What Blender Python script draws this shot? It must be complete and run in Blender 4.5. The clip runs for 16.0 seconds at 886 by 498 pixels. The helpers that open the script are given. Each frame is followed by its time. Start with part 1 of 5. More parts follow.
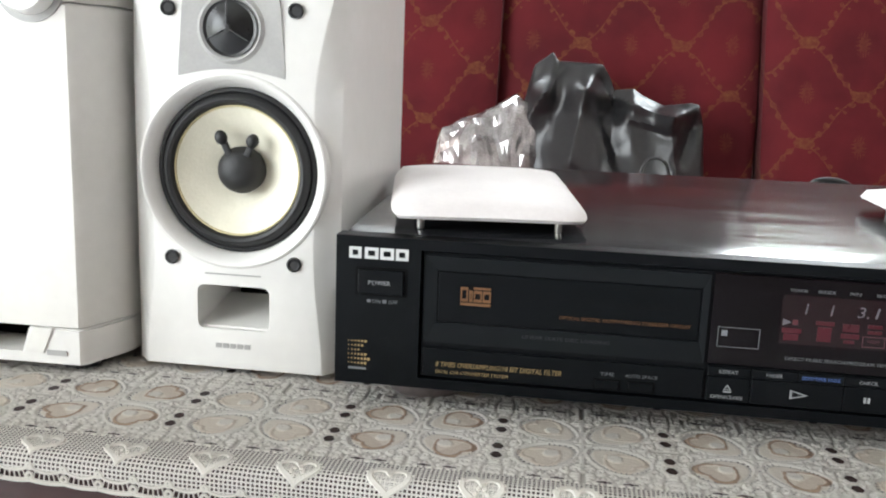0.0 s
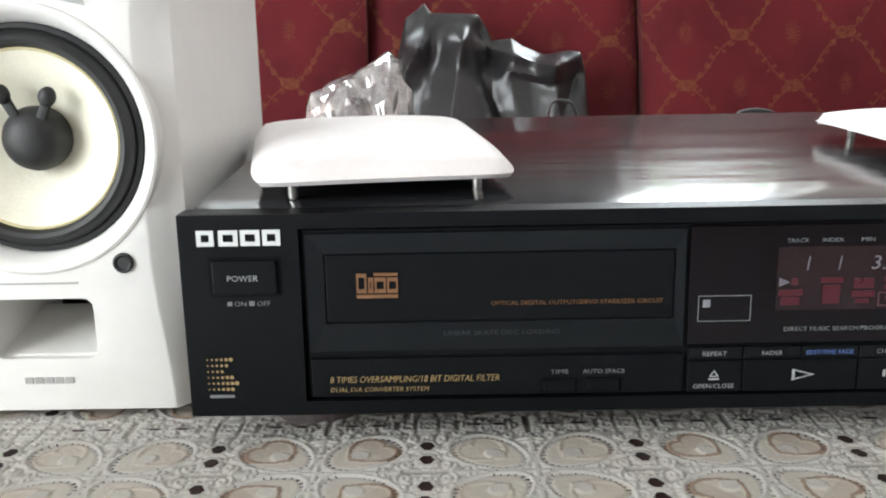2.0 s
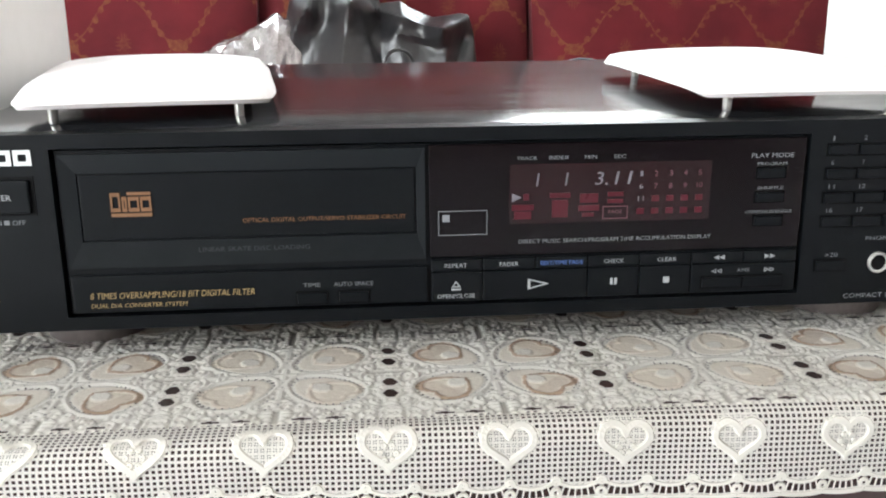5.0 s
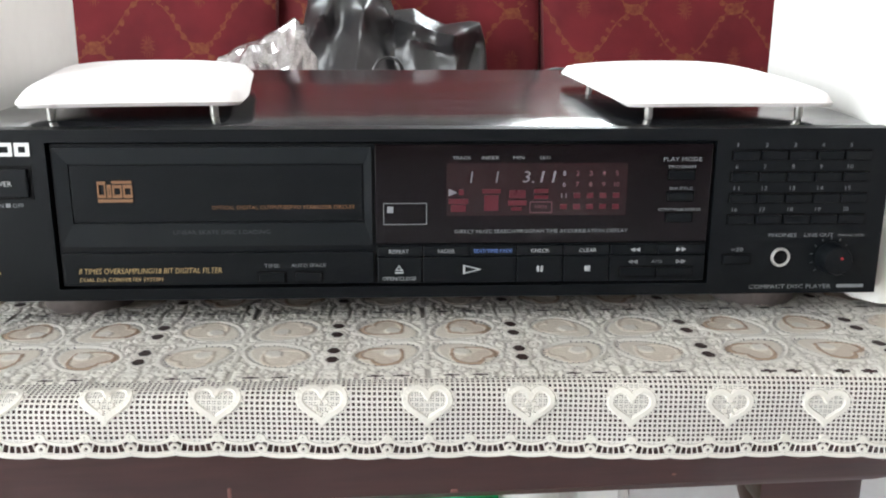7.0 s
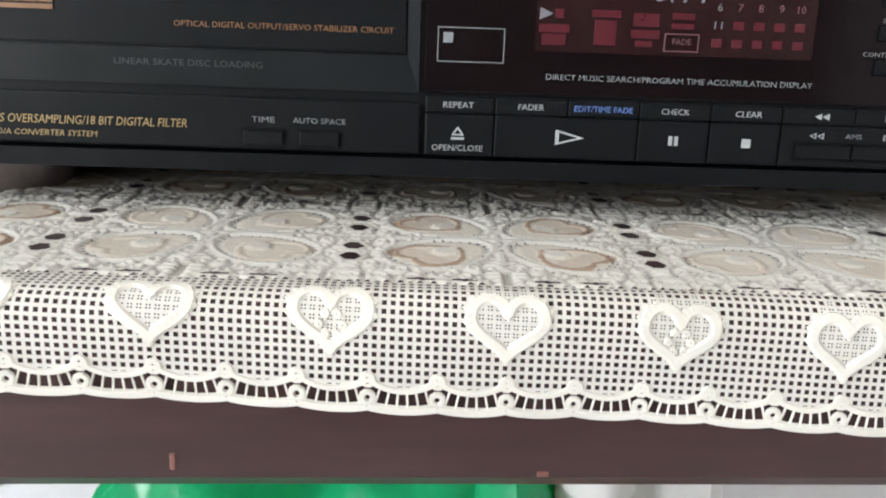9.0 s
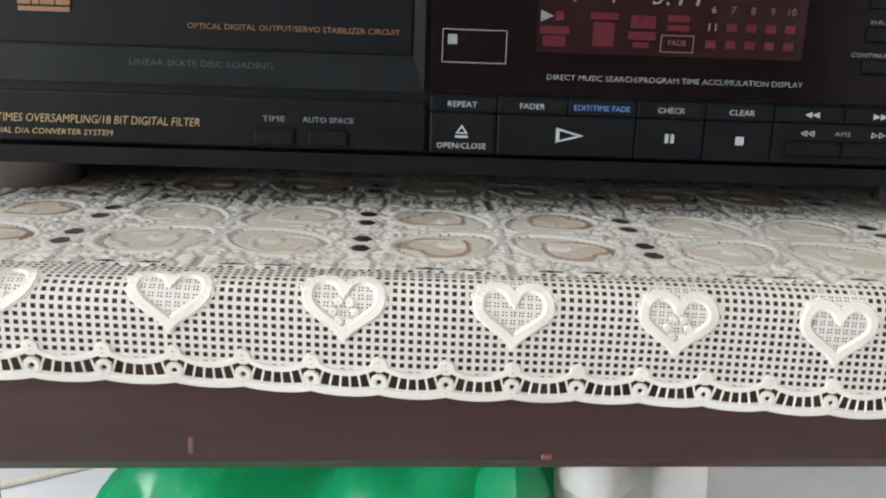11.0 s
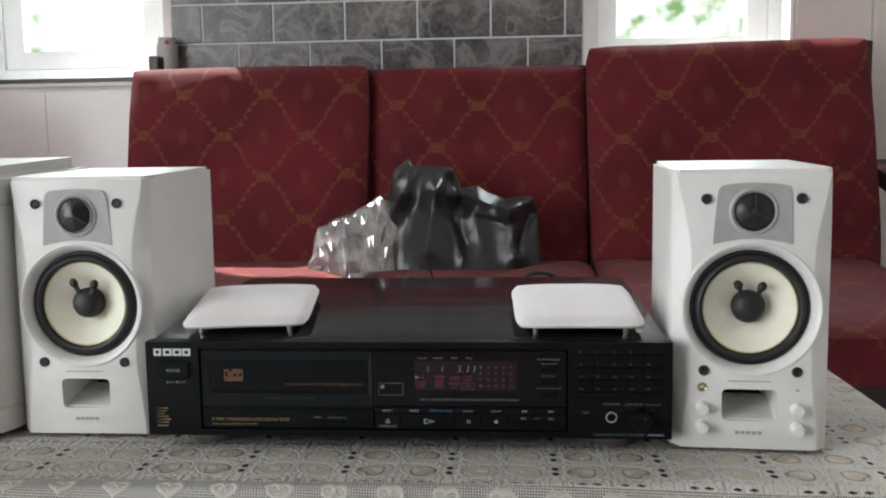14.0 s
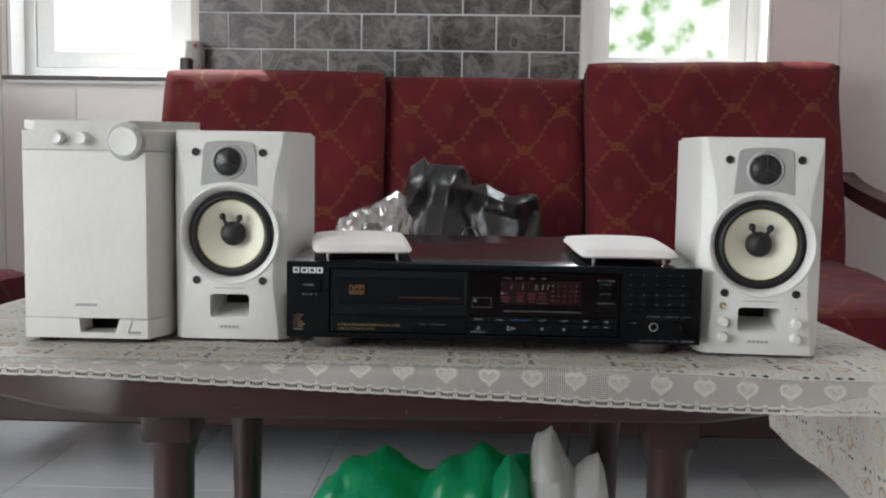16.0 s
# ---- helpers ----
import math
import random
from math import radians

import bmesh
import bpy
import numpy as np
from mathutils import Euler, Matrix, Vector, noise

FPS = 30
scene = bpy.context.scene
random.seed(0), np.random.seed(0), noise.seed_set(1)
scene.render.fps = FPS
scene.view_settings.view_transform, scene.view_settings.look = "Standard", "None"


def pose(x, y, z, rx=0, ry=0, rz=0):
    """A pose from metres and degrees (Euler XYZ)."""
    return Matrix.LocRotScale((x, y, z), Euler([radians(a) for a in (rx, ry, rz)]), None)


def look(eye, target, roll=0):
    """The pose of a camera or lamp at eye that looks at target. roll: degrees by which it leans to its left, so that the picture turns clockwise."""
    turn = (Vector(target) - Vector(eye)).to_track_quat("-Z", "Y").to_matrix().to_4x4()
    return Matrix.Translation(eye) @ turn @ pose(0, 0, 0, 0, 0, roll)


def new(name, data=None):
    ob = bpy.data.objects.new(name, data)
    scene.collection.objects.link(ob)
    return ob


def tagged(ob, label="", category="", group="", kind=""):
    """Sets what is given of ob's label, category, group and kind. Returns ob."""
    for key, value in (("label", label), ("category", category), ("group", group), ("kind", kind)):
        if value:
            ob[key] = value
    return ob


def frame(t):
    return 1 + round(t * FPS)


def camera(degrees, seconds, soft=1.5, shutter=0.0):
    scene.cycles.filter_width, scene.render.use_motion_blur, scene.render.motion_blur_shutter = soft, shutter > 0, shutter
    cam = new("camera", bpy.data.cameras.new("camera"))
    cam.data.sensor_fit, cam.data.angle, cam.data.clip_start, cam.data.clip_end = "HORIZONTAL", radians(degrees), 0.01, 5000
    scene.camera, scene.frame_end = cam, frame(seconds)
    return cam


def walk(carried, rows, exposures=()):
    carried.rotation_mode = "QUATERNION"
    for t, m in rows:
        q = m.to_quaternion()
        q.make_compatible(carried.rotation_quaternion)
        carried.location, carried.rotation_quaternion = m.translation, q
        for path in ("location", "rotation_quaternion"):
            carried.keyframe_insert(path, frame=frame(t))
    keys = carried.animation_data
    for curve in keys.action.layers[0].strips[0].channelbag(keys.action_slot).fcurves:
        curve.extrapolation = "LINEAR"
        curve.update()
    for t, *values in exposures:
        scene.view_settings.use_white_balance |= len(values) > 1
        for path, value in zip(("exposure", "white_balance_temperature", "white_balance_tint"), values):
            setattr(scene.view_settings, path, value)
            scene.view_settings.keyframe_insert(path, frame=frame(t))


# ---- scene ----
cam = camera(52.9, 16.0, 2.0)
PATH = [
    (0, (-0.098, -0.439, 0.627), (-0.37, 1.505, 0.242), 2.2),
    (0.5, (-0.074, -0.531, 0.632), (-0.336, 1.42, 0.28), 1.5),
    (1, (-0.043, -0.51, 0.62), (-0.294, 1.415, 0.139), 0.1),
    (1.5, (-0.093, -0.418, 0.597), (-0.205, 1.487, -0.004), 1.1),
    (2, (-0.116, -0.322, 0.604), (-0.121, 1.628, 0.156), -1.0),
    (2.5, (-0.111, -0.293, 0.594), (-0.084, 1.666, 0.194), -1.7),
    (3, (-0.106, -0.288, 0.595), (-0.056, 1.669, 0.186), -1.8),
    (3.5, (-0.089, -0.293, 0.592), (0.002, 1.661, 0.176), -2.2),
    (4, (-0.078, -0.295, 0.591), (0.044, 1.652, 0.151), -2.1),
    (4.5, (-0.061, -0.319, 0.581), (0.096, 1.617, 0.104), -1.0),
    (4.7, (-0.055, -0.332, 0.583), (0.107, 1.597, 0.083), -0.7),
    (6.8, (-0.015, -0.406, 0.598), (0.066, 1.522, 0.073), -0.1),
    (7, (-0.013, -0.401, 0.592), (0.081, 1.534, 0.092), 0.2),
    (7.5, (-0.02, -0.36, 0.572), (0.048, 1.585, 0.115), 0.4),
    (8, (-0.02, -0.3, 0.539), (0.014, 1.643, 0.067), 0.8),
    (8.5, (-0.024, -0.272, 0.52), (0.008, 1.661, 0.004), 1.5),
    (8.7, (-0.024, -0.271, 0.518), (0.017, 1.657, -0.01), 1.8),
    (10.8, (-0.028, -0.279, 0.51), (0.039, 1.656, 0.011), 2.5),
    (11, (-0.028, -0.281, 0.514), (0.037, 1.652, 0.007), 2.0),
    (11.5, (-0.006, -0.288, 0.537), (0.079, 1.659, 0.089), 0.6),
    (12, (-0.008, -0.307, 0.561), (0.068, 1.664, 0.234), 0.1),
    (12.5, (-0.006, -0.364, 0.581), (0.033, 1.612, 0.272), 0.6),
    (13, (-0.008, -0.488, 0.602), (0.018, 1.491, 0.314), 0.1),
    (13.5, (0.03, -0.603, 0.605), (0.022, 1.38, 0.347), -0.7),
    (14, (0.084, -0.704, 0.698), (-0.059, 1.278, 0.478), -0.8),
    (14.5, (0.093, -0.798, 0.689), (-0.059, 1.191, 0.539), -2.3),
    (15, (0.021, -0.858, 0.658), (-0.057, 1.139, 0.565), -4.4),
    (15.5, (-0.031, -0.906, 0.638), (-0.083, 1.09, 0.523), -0.3),
    (16, (-0.024, -0.918, 0.638), (-0.085, 1.074, 0.469), 0.9),
]
EXPOSURES = [(0, 2.25), (1, 2.55), (1.5, 2.65), (2, 2.35), (2.5, 1.97), (3.5, 2.44), (4.5, 2.76), (7, 2.72), (7.5, 2.45), (8, 3.55), (8.5, 3.1), (11, 2.6), (11.5, 3.4), (12, 3.3), (12.5, 2.6), (13, 1.9), (13.5, 1.37), (14.5, 1.45), (15, 1.1), (15.5, 0.92), (16, 1.37)]
walk(cam, [(t, look(eye, target, roll)) for t, eye, target, roll in PATH], EXPOSURES)

# ---- light ----
world = bpy.data.worlds.new("daylight")
scene.world = world
world.use_nodes = True
wn = world.node_tree
sky = wn.nodes.new("ShaderNodeTexSky")
sky.sky_type = "NISHITA"
sky.sun_disc = False
sky.sun_elevation, sky.sun_rotation = radians(56.5), radians(-49)
wn.nodes["Background"].inputs["Strength"].default_value = 0.05
wn.links.new(sky.outputs["Color"], wn.nodes["Background"].inputs["Color"])


def lamp(name, kind, m, energy, colour=(1, 1, 1), size=None, angle=None):
    data = bpy.data.lights.new(name, kind)
    data.energy, data.color = energy, colour
    if size:
        data.shape, data.size, data.size_y = "RECTANGLE", size[0], size[1]
    if angle:
        data.angle = radians(angle)
    ob = new(name, data)
    ob.matrix_world = m
    return ob


lamp("sun", "SUN", look((-4.15, 4.65, 7.83), (-0.7, 1.65, 0.93)), 5.0, (1, 0.95, 0.87), angle=0.6)
lamp("window_light_left", "AREA", look((-1.18, 1.99, 1.66), (-1.0, 0.0, 0.6)), 5.3, (0.88, 0.95, 1), (0.42, 0.6))
lamp("window_light_right", "AREA", look((0.585, 1.99, 1.66), (0.45, 0.0, 0.6)), 5.3, (0.88, 0.95, 1), (0.42, 0.6))
# fill lamp added in an unseen opening, lights the room from the left
lamp("added_left_fill", "AREA", look((-2.66, -1.75, 1.2), (-0.2, 0.0, 0.5)), 31, (0.91, 0.95, 0.965), (2.0, 2.0))

# ---- materials ----


def surface(name, a, b=None, scale=20, rough=0.5, metal=0.0, bump=0.0, bump_scale=None, coat=0.0, rough_var=0.1, stretch=(1, 1, 1), sheen=0.0, spec=0.5):
    """A surface whose colour wanders between a and b at two scales, with fine relief."""
    m = bpy.data.materials.new(name)
    m.use_nodes = True
    nt = m.node_tree
    n, l = nt.nodes, nt.links
    bsdf = n["Principled BSDF"]
    b = b or tuple(c * 0.82 for c in a)
    co = n.new("ShaderNodeTexCoord")
    mp = n.new("ShaderNodeMapping")
    mp.inputs["Scale"].default_value = stretch
    l.new(co.outputs["Object"], mp.inputs["Vector"])
    big, small = n.new("ShaderNodeTexNoise"), n.new("ShaderNodeTexNoise")
    big.inputs["Scale"].default_value, small.inputs["Scale"].default_value = scale, scale * 9
    big.inputs["Detail"].default_value, small.inputs["Detail"].default_value = 5, 3
    for t in (big, small):
        l.new(mp.outputs["Vector"], t.inputs["Vector"])
    mixf = n.new("ShaderNodeMix")
    mixf.inputs[0].default_value = 0.4
    l.new(big.outputs["Fac"], mixf.inputs[2])
    l.new(small.outputs["Fac"], mixf.inputs[3])
    ramp = n.new("ShaderNodeValToRGB")
    ramp.color_ramp.elements[0].position, ramp.color_ramp.elements[1].position = 0.32, 0.68
    ramp.color_ramp.elements[0].color, ramp.color_ramp.elements[1].color = (*b, 1), (*a, 1)
    l.new(mixf.outputs[0], ramp.inputs["Fac"])
    l.new(ramp.outputs["Color"], bsdf.inputs["Base Color"])
    rr = n.new("ShaderNodeMapRange")
    rr.inputs["To Min"].default_value, rr.inputs["To Max"].default_value = max(0.02, rough - rough_var), min(1, rough + rough_var)
    l.new(mixf.outputs[0], rr.inputs["Value"])
    l.new(rr.outputs["Result"], bsdf.inputs["Roughness"])
    bsdf.inputs["Metallic"].default_value = metal
    bsdf.inputs["Coat Weight"].default_value = coat
    bsdf.inputs["Coat Roughness"].default_value = 0.12
    bsdf.inputs["Sheen Weight"].default_value = sheen
    bsdf.inputs["Specular IOR Level"].default_value = spec
    if bump:
        t = n.new("ShaderNodeTexNoise")
        t.inputs["Scale"].default_value = bump_scale or scale * 15
        t.inputs["Detail"].default_value = 4
        l.new(mp.outputs["Vector"], t.inputs["Vector"])
        bp = n.new("ShaderNodeBump")
        bp.inputs["Strength"].default_value, bp.inputs["Distance"].default_value = bump, 0.002
        l.new(t.outputs["Fac"], bp.inputs["Height"])
        l.new(bp.outputs["Normal"], bsdf.inputs["Normal"])
    return m


def distance():
    """A board behind the windows whose own glow gives the daylight on pale sky and washed-out foliage."""
    m = bpy.data.materials.new("washed-out garden")
    m.use_nodes = True
    n, l = m.node_tree.nodes, m.node_tree.links
    b = n["Principled BSDF"]
    b.inputs["Base Color"].default_value = (0, 0, 0, 1)
    co, nz = n.new("ShaderNodeTexCoord"), n.new("ShaderNodeTexNoise")
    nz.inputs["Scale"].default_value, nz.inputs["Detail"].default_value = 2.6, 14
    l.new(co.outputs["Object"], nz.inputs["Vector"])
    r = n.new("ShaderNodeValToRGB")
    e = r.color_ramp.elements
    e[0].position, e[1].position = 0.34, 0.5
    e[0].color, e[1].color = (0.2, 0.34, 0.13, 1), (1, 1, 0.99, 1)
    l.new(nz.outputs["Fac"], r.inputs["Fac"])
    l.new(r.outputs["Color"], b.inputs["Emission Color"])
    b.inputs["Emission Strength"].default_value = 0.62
    return m


def glow(name, colour, strength):
    m = bpy.data.materials.new(name)
    m.use_nodes = True
    b = m.node_tree.nodes["Principled BSDF"]
    b.inputs["Base Color"].default_value = (*[c * 0.1 for c in colour], 1)
    b.inputs["Emission Color"].default_value = (*colour, 1)
    b.inputs["Emission Strength"].default_value = strength
    return m


BLACK_PLASTIC = surface("black satin plastic", (0.0038, 0.0047, 0.006), (0.0026, 0.0034, 0.0043), 60, 0.38, bump=0.1, bump_scale=2500, spec=0.14)
BLACK_LEDGE = surface("black moulded ledge", (0.006, 0.0075, 0.009), (0.0045, 0.006, 0.007), 60, 0.34, bump=0.05, bump_scale=2000, spec=0.2)
BLACK_COVER = surface("black lacquered steel", (0.02, 0.021, 0.024), (0.013, 0.0135, 0.0155), 9, 0.15, bump=0.3, bump_scale=6, rough_var=0.07, stretch=(1, 6, 1), spec=0.85)
BLACK_GLASS = surface("smoked display window", (0.0035, 0.002, 0.003), (0.003, 0.0015, 0.002), 30, 0.12, rough_var=0.03, spec=0.22)
BLACK_RUBBER = surface("black rubber", (0.014, 0.014, 0.015), (0.009, 0.009, 0.01), 60, 0.55, bump=0.1)
GROOVE = surface("matt black groove plastic", (0.0022, 0.0022, 0.0026), None, 50, 0.6, spec=0.1)
PRINT_WHITE = surface("white print", (0.31, 0.32, 0.33), (0.25, 0.26, 0.27), 300, 0.5)
LOGO_WHITE = surface("bright white print", (0.62, 0.63, 0.63), (0.55, 0.56, 0.56), 300, 0.5)
PRINT_GREY = surface("grey print", (0.17, 0.18, 0.19), (0.125, 0.13, 0.14), 300, 0.5)
PRINT_GOLD = surface("gold print", (0.32, 0.225, 0.1), (0.25, 0.175, 0.078), 300, 0.42)
PRINT_ORANGE = surface("orange print", (0.17, 0.078, 0.03), (0.13, 0.058, 0.021), 300, 0.5)
PRINT_BLUE = surface("blue print", (0.1, 0.18, 0.46), (0.075, 0.135, 0.35), 300, 0.5)
EMBOSS = surface("embossed grey-green plastic", (0.03, 0.036, 0.038), None, 300, 0.5)
RED_FILTER = surface("dark red display filter", (0.012, 0.0011, 0.0026), (0.008, 0.0008, 0.0018), 80, 0.22)
RED_MARK = surface("unlit red display segment", (0.062, 0.004, 0.011), (0.045, 0.003, 0.008), 90, 0.3)
DIGIT = glow("lit display segment", (0.85, 0.8, 0.92), 0.009)
DIGIT_PINK = glow("dim display segment", (0.7, 0.3, 0.38), 0.01)
RED_GLOW = glow("glowing red marker", (1, 0.05, 0.06), 0.045)
BRASS = surface("brass ring", (0.55, 0.45, 0.3), (0.36, 0.28, 0.18), 90, 0.25, metal=1)
BRONZE_FOOT = surface("bronze grey foot", (0.3, 0.26, 0.25), (0.2, 0.17, 0.165), 40, 0.35, metal=0.7)
STEEL = surface("brushed steel pin", (0.7, 0.69, 0.66), (0.5, 0.49, 0.47), 120, 0.3, metal=0.8)
WHITE_VINYL = surface("off-white vinyl cabinet", (0.72, 0.705, 0.67), (0.65, 0.635, 0.6), 14, 0.42, bump=0.08, bump_scale=900)
WHITE_BAFFLE = surface("white moulded baffle", (0.75, 0.74, 0.715), (0.69, 0.68, 0.655), 12, 0.33, bump=0.04, bump_scale=900)
GREY_PLATE = surface("grey tweeter plate", (0.4, 0.395, 0.385), (0.33, 0.325, 0.315), 60, 0.45, bump=0.06, bump_scale=1200)
TWEETER_BLACK = surface("black silk dome", (0.008, 0.008, 0.009), None, 60, 0.3)
SPIDER = surface("dark grey guard", (0.035, 0.035, 0.038), None, 60, 0.4)
KNOB_SILVER = surface("silvery knob plastic", (0.78, 0.775, 0.76), (0.7, 0.69, 0.68), 40, 0.28)
BAND_GREY = surface("warm grey control band plastic", (0.6, 0.585, 0.55), (0.54, 0.525, 0.49), 14, 0.4, bump=0.05, bump_scale=900)
CONE = surface("cream woven cone", (0.82, 0.79, 0.66), (0.74, 0.71, 0.58), 60, 0.5, bump=0.12, bump_scale=700)
CONE_RIM = surface("yellow cone edge", (0.7, 0.62, 0.36), None, 60, 0.5)
GRILLE_CLOTH = surface("white grille cloth", (0.78, 0.74, 0.735), (0.7, 0.66, 0.655), 40, 0.85, bump=0.1, bump_scale=3000, sheen=0.2)
GRILLE_FRAME = surface("black grille frame", (0.02, 0.02, 0.022), None, 60, 0.5)
DARK_WOOD = surface("dark red-brown varnished wood", (0.042, 0.0135, 0.012), (0.021, 0.0068, 0.0062), 7, 0.38, bump=0.06, bump_scale=60, spec=0.42, stretch=(0.5, 6, 6))
WOOD_SCUFF = surface("bare scuffed wood", (0.14, 0.05, 0.04), (0.09, 0.03, 0.025), 90, 0.6)
WALL_PAINT = surface("pale pinkish wall", (0.68, 0.61, 0.59), (0.62, 0.555, 0.535), 3, 0.45, bump=0.02)
# for the unseen end wall: dark so the player's front reflects less light
UNSEEN_DARK = surface("unseen wall darkened for reflections", (0.2, 0.15, 0.12), (0.15, 0.11, 0.085), 3, 0.6)
CEILING_PAINT = surface("white ceiling paint", (0.8, 0.79, 0.77), None, 4, 0.8)
WHITE_FRAME = surface("white window frame", (0.82, 0.82, 0.81), (0.77, 0.77, 0.76), 8, 0.35)
GROUT = surface("pale grout", (0.62, 0.63, 0.65), (0.54, 0.55, 0.57), 40, 0.85)
FLOOR_TILE = surface("pale grey floor tile", (0.68, 0.7, 0.74), (0.6, 0.62, 0.66), 5, 0.22, rough_var=0.08)
GREEN_BAG = surface("thin green plastic", (0.03, 0.62, 0.28), (0.018, 0.48, 0.2), 12, 0.25, spec=0.7)
BLACK_BAG = surface("thin grey-black plastic", (0.026, 0.0258, 0.0275), (0.015, 0.015, 0.0165), 9, 0.33, bump=0.25, bump_scale=60, spec=0.55)
CLEAR_BAG = surface("silvery plastic", (0.6, 0.58, 0.58), (0.2, 0.18, 0.18), 40, 0.18, metal=0.6, spec=1.0)
WHITE_BAG = surface("white printed plastic", (0.86, 0.85, 0.84), (0.76, 0.74, 0.72), 14, 0.3)
CARDBOARD = surface("brown cardboard", (0.26, 0.19, 0.12), (0.2, 0.14, 0.09), 30, 0.85, bump=0.05)
CABLE_WHITE = surface("cream cable", (0.66, 0.62, 0.52), None, 30, 0.5)
WALL_TILE = surface("glazed pale pink wall tile", (0.66, 0.59, 0.57), (0.61, 0.545, 0.525), 4, 0.2, rough_var=0.05)
LEAF = surface("green leaves", (0.1, 0.17, 0.03), (0.05, 0.11, 0.02), 6, 0.6)
ROOF_SHEET = surface("pale painted roof sheet", (0.78, 0.82, 0.8), (0.68, 0.74, 0.72), 3, 0.5)


def thin_film(m, share):
    """Lets light shine through a thin sheet."""
    n, l = m.node_tree.nodes, m.node_tree.links
    bsdf = n["Principled BSDF"]
    film_, both = n.new("ShaderNodeBsdfTranslucent"), n.new("ShaderNodeMixShader")
    both.inputs[0].default_value = share
    l.new(bsdf.inputs["Base Color"].links[0].from_socket, film_.inputs["Color"])
    l.new(bsdf.outputs[0], both.inputs[1])
    l.new(film_.outputs[0], both.inputs[2])
    l.new(both.outputs[0], n["Material Output"].inputs["Surface"])


thin_film(GREEN_BAG, 0.45)
thin_film(WHITE_BAG, 0.4)


def marble_tile():
    m = surface("dark grey veined stone tile", (0.2, 0.182, 0.178), (0.02, 0.018, 0.019), 11, 0.35, rough_var=0.08)
    n, l = m.node_tree.nodes, m.node_tree.links
    bsdf, ramp = n["Principled BSDF"], next(x for x in n if x.bl_idname == "ShaderNodeValToRGB")
    info, co = n.new("ShaderNodeObjectInfo"), n.new("ShaderNodeTexCoord")
    add = n.new("ShaderNodeVectorMath")
    sc = n.new("ShaderNodeMath")
    sc.operation, sc.inputs[1].default_value = "MULTIPLY", 40
    l.new(info.outputs["Random"], sc.inputs[0])
    l.new(co.outputs["Object"], add.inputs[0])
    l.new(sc.outputs[0], add.inputs[1])
    for t in [x for x in n if x.bl_idname == "ShaderNodeMapping"]:
        l.new(add.outputs[0], t.inputs["Vector"])
    vein = n.new("ShaderNodeTexNoise")
    vein.inputs["Scale"].default_value, vein.inputs["Detail"].default_value, vein.inputs["Distortion"].default_value = 9, 9, 0.9
    l.new(add.outputs[0], vein.inputs["Vector"])
    vr = n.new("ShaderNodeValToRGB")
    e = vr.color_ramp.elements
    e[0].position, e[1].position = 0.44, 0.5
    e[0].color, e[1].color = (0, 0, 0, 1), (0.42, 0.42, 0.42, 1)
    e2 = e.new(0.56)
    e2.color = (0, 0, 0, 1)
    l.new(vein.outputs["Fac"], vr.inputs["Fac"])
    mix = n.new("ShaderNodeMix")
    mix.data_type = "RGBA"
    mix.inputs[7].default_value = (0.36, 0.335, 0.33, 1)
    l.new(vr.outputs["Color"], mix.inputs[0])
    l.new(ramp.outputs["Color"], mix.inputs[6])
    l.new(mix.outputs[2], bsdf.inputs["Base Color"])
    return m


STONE_TILE = marble_tile()


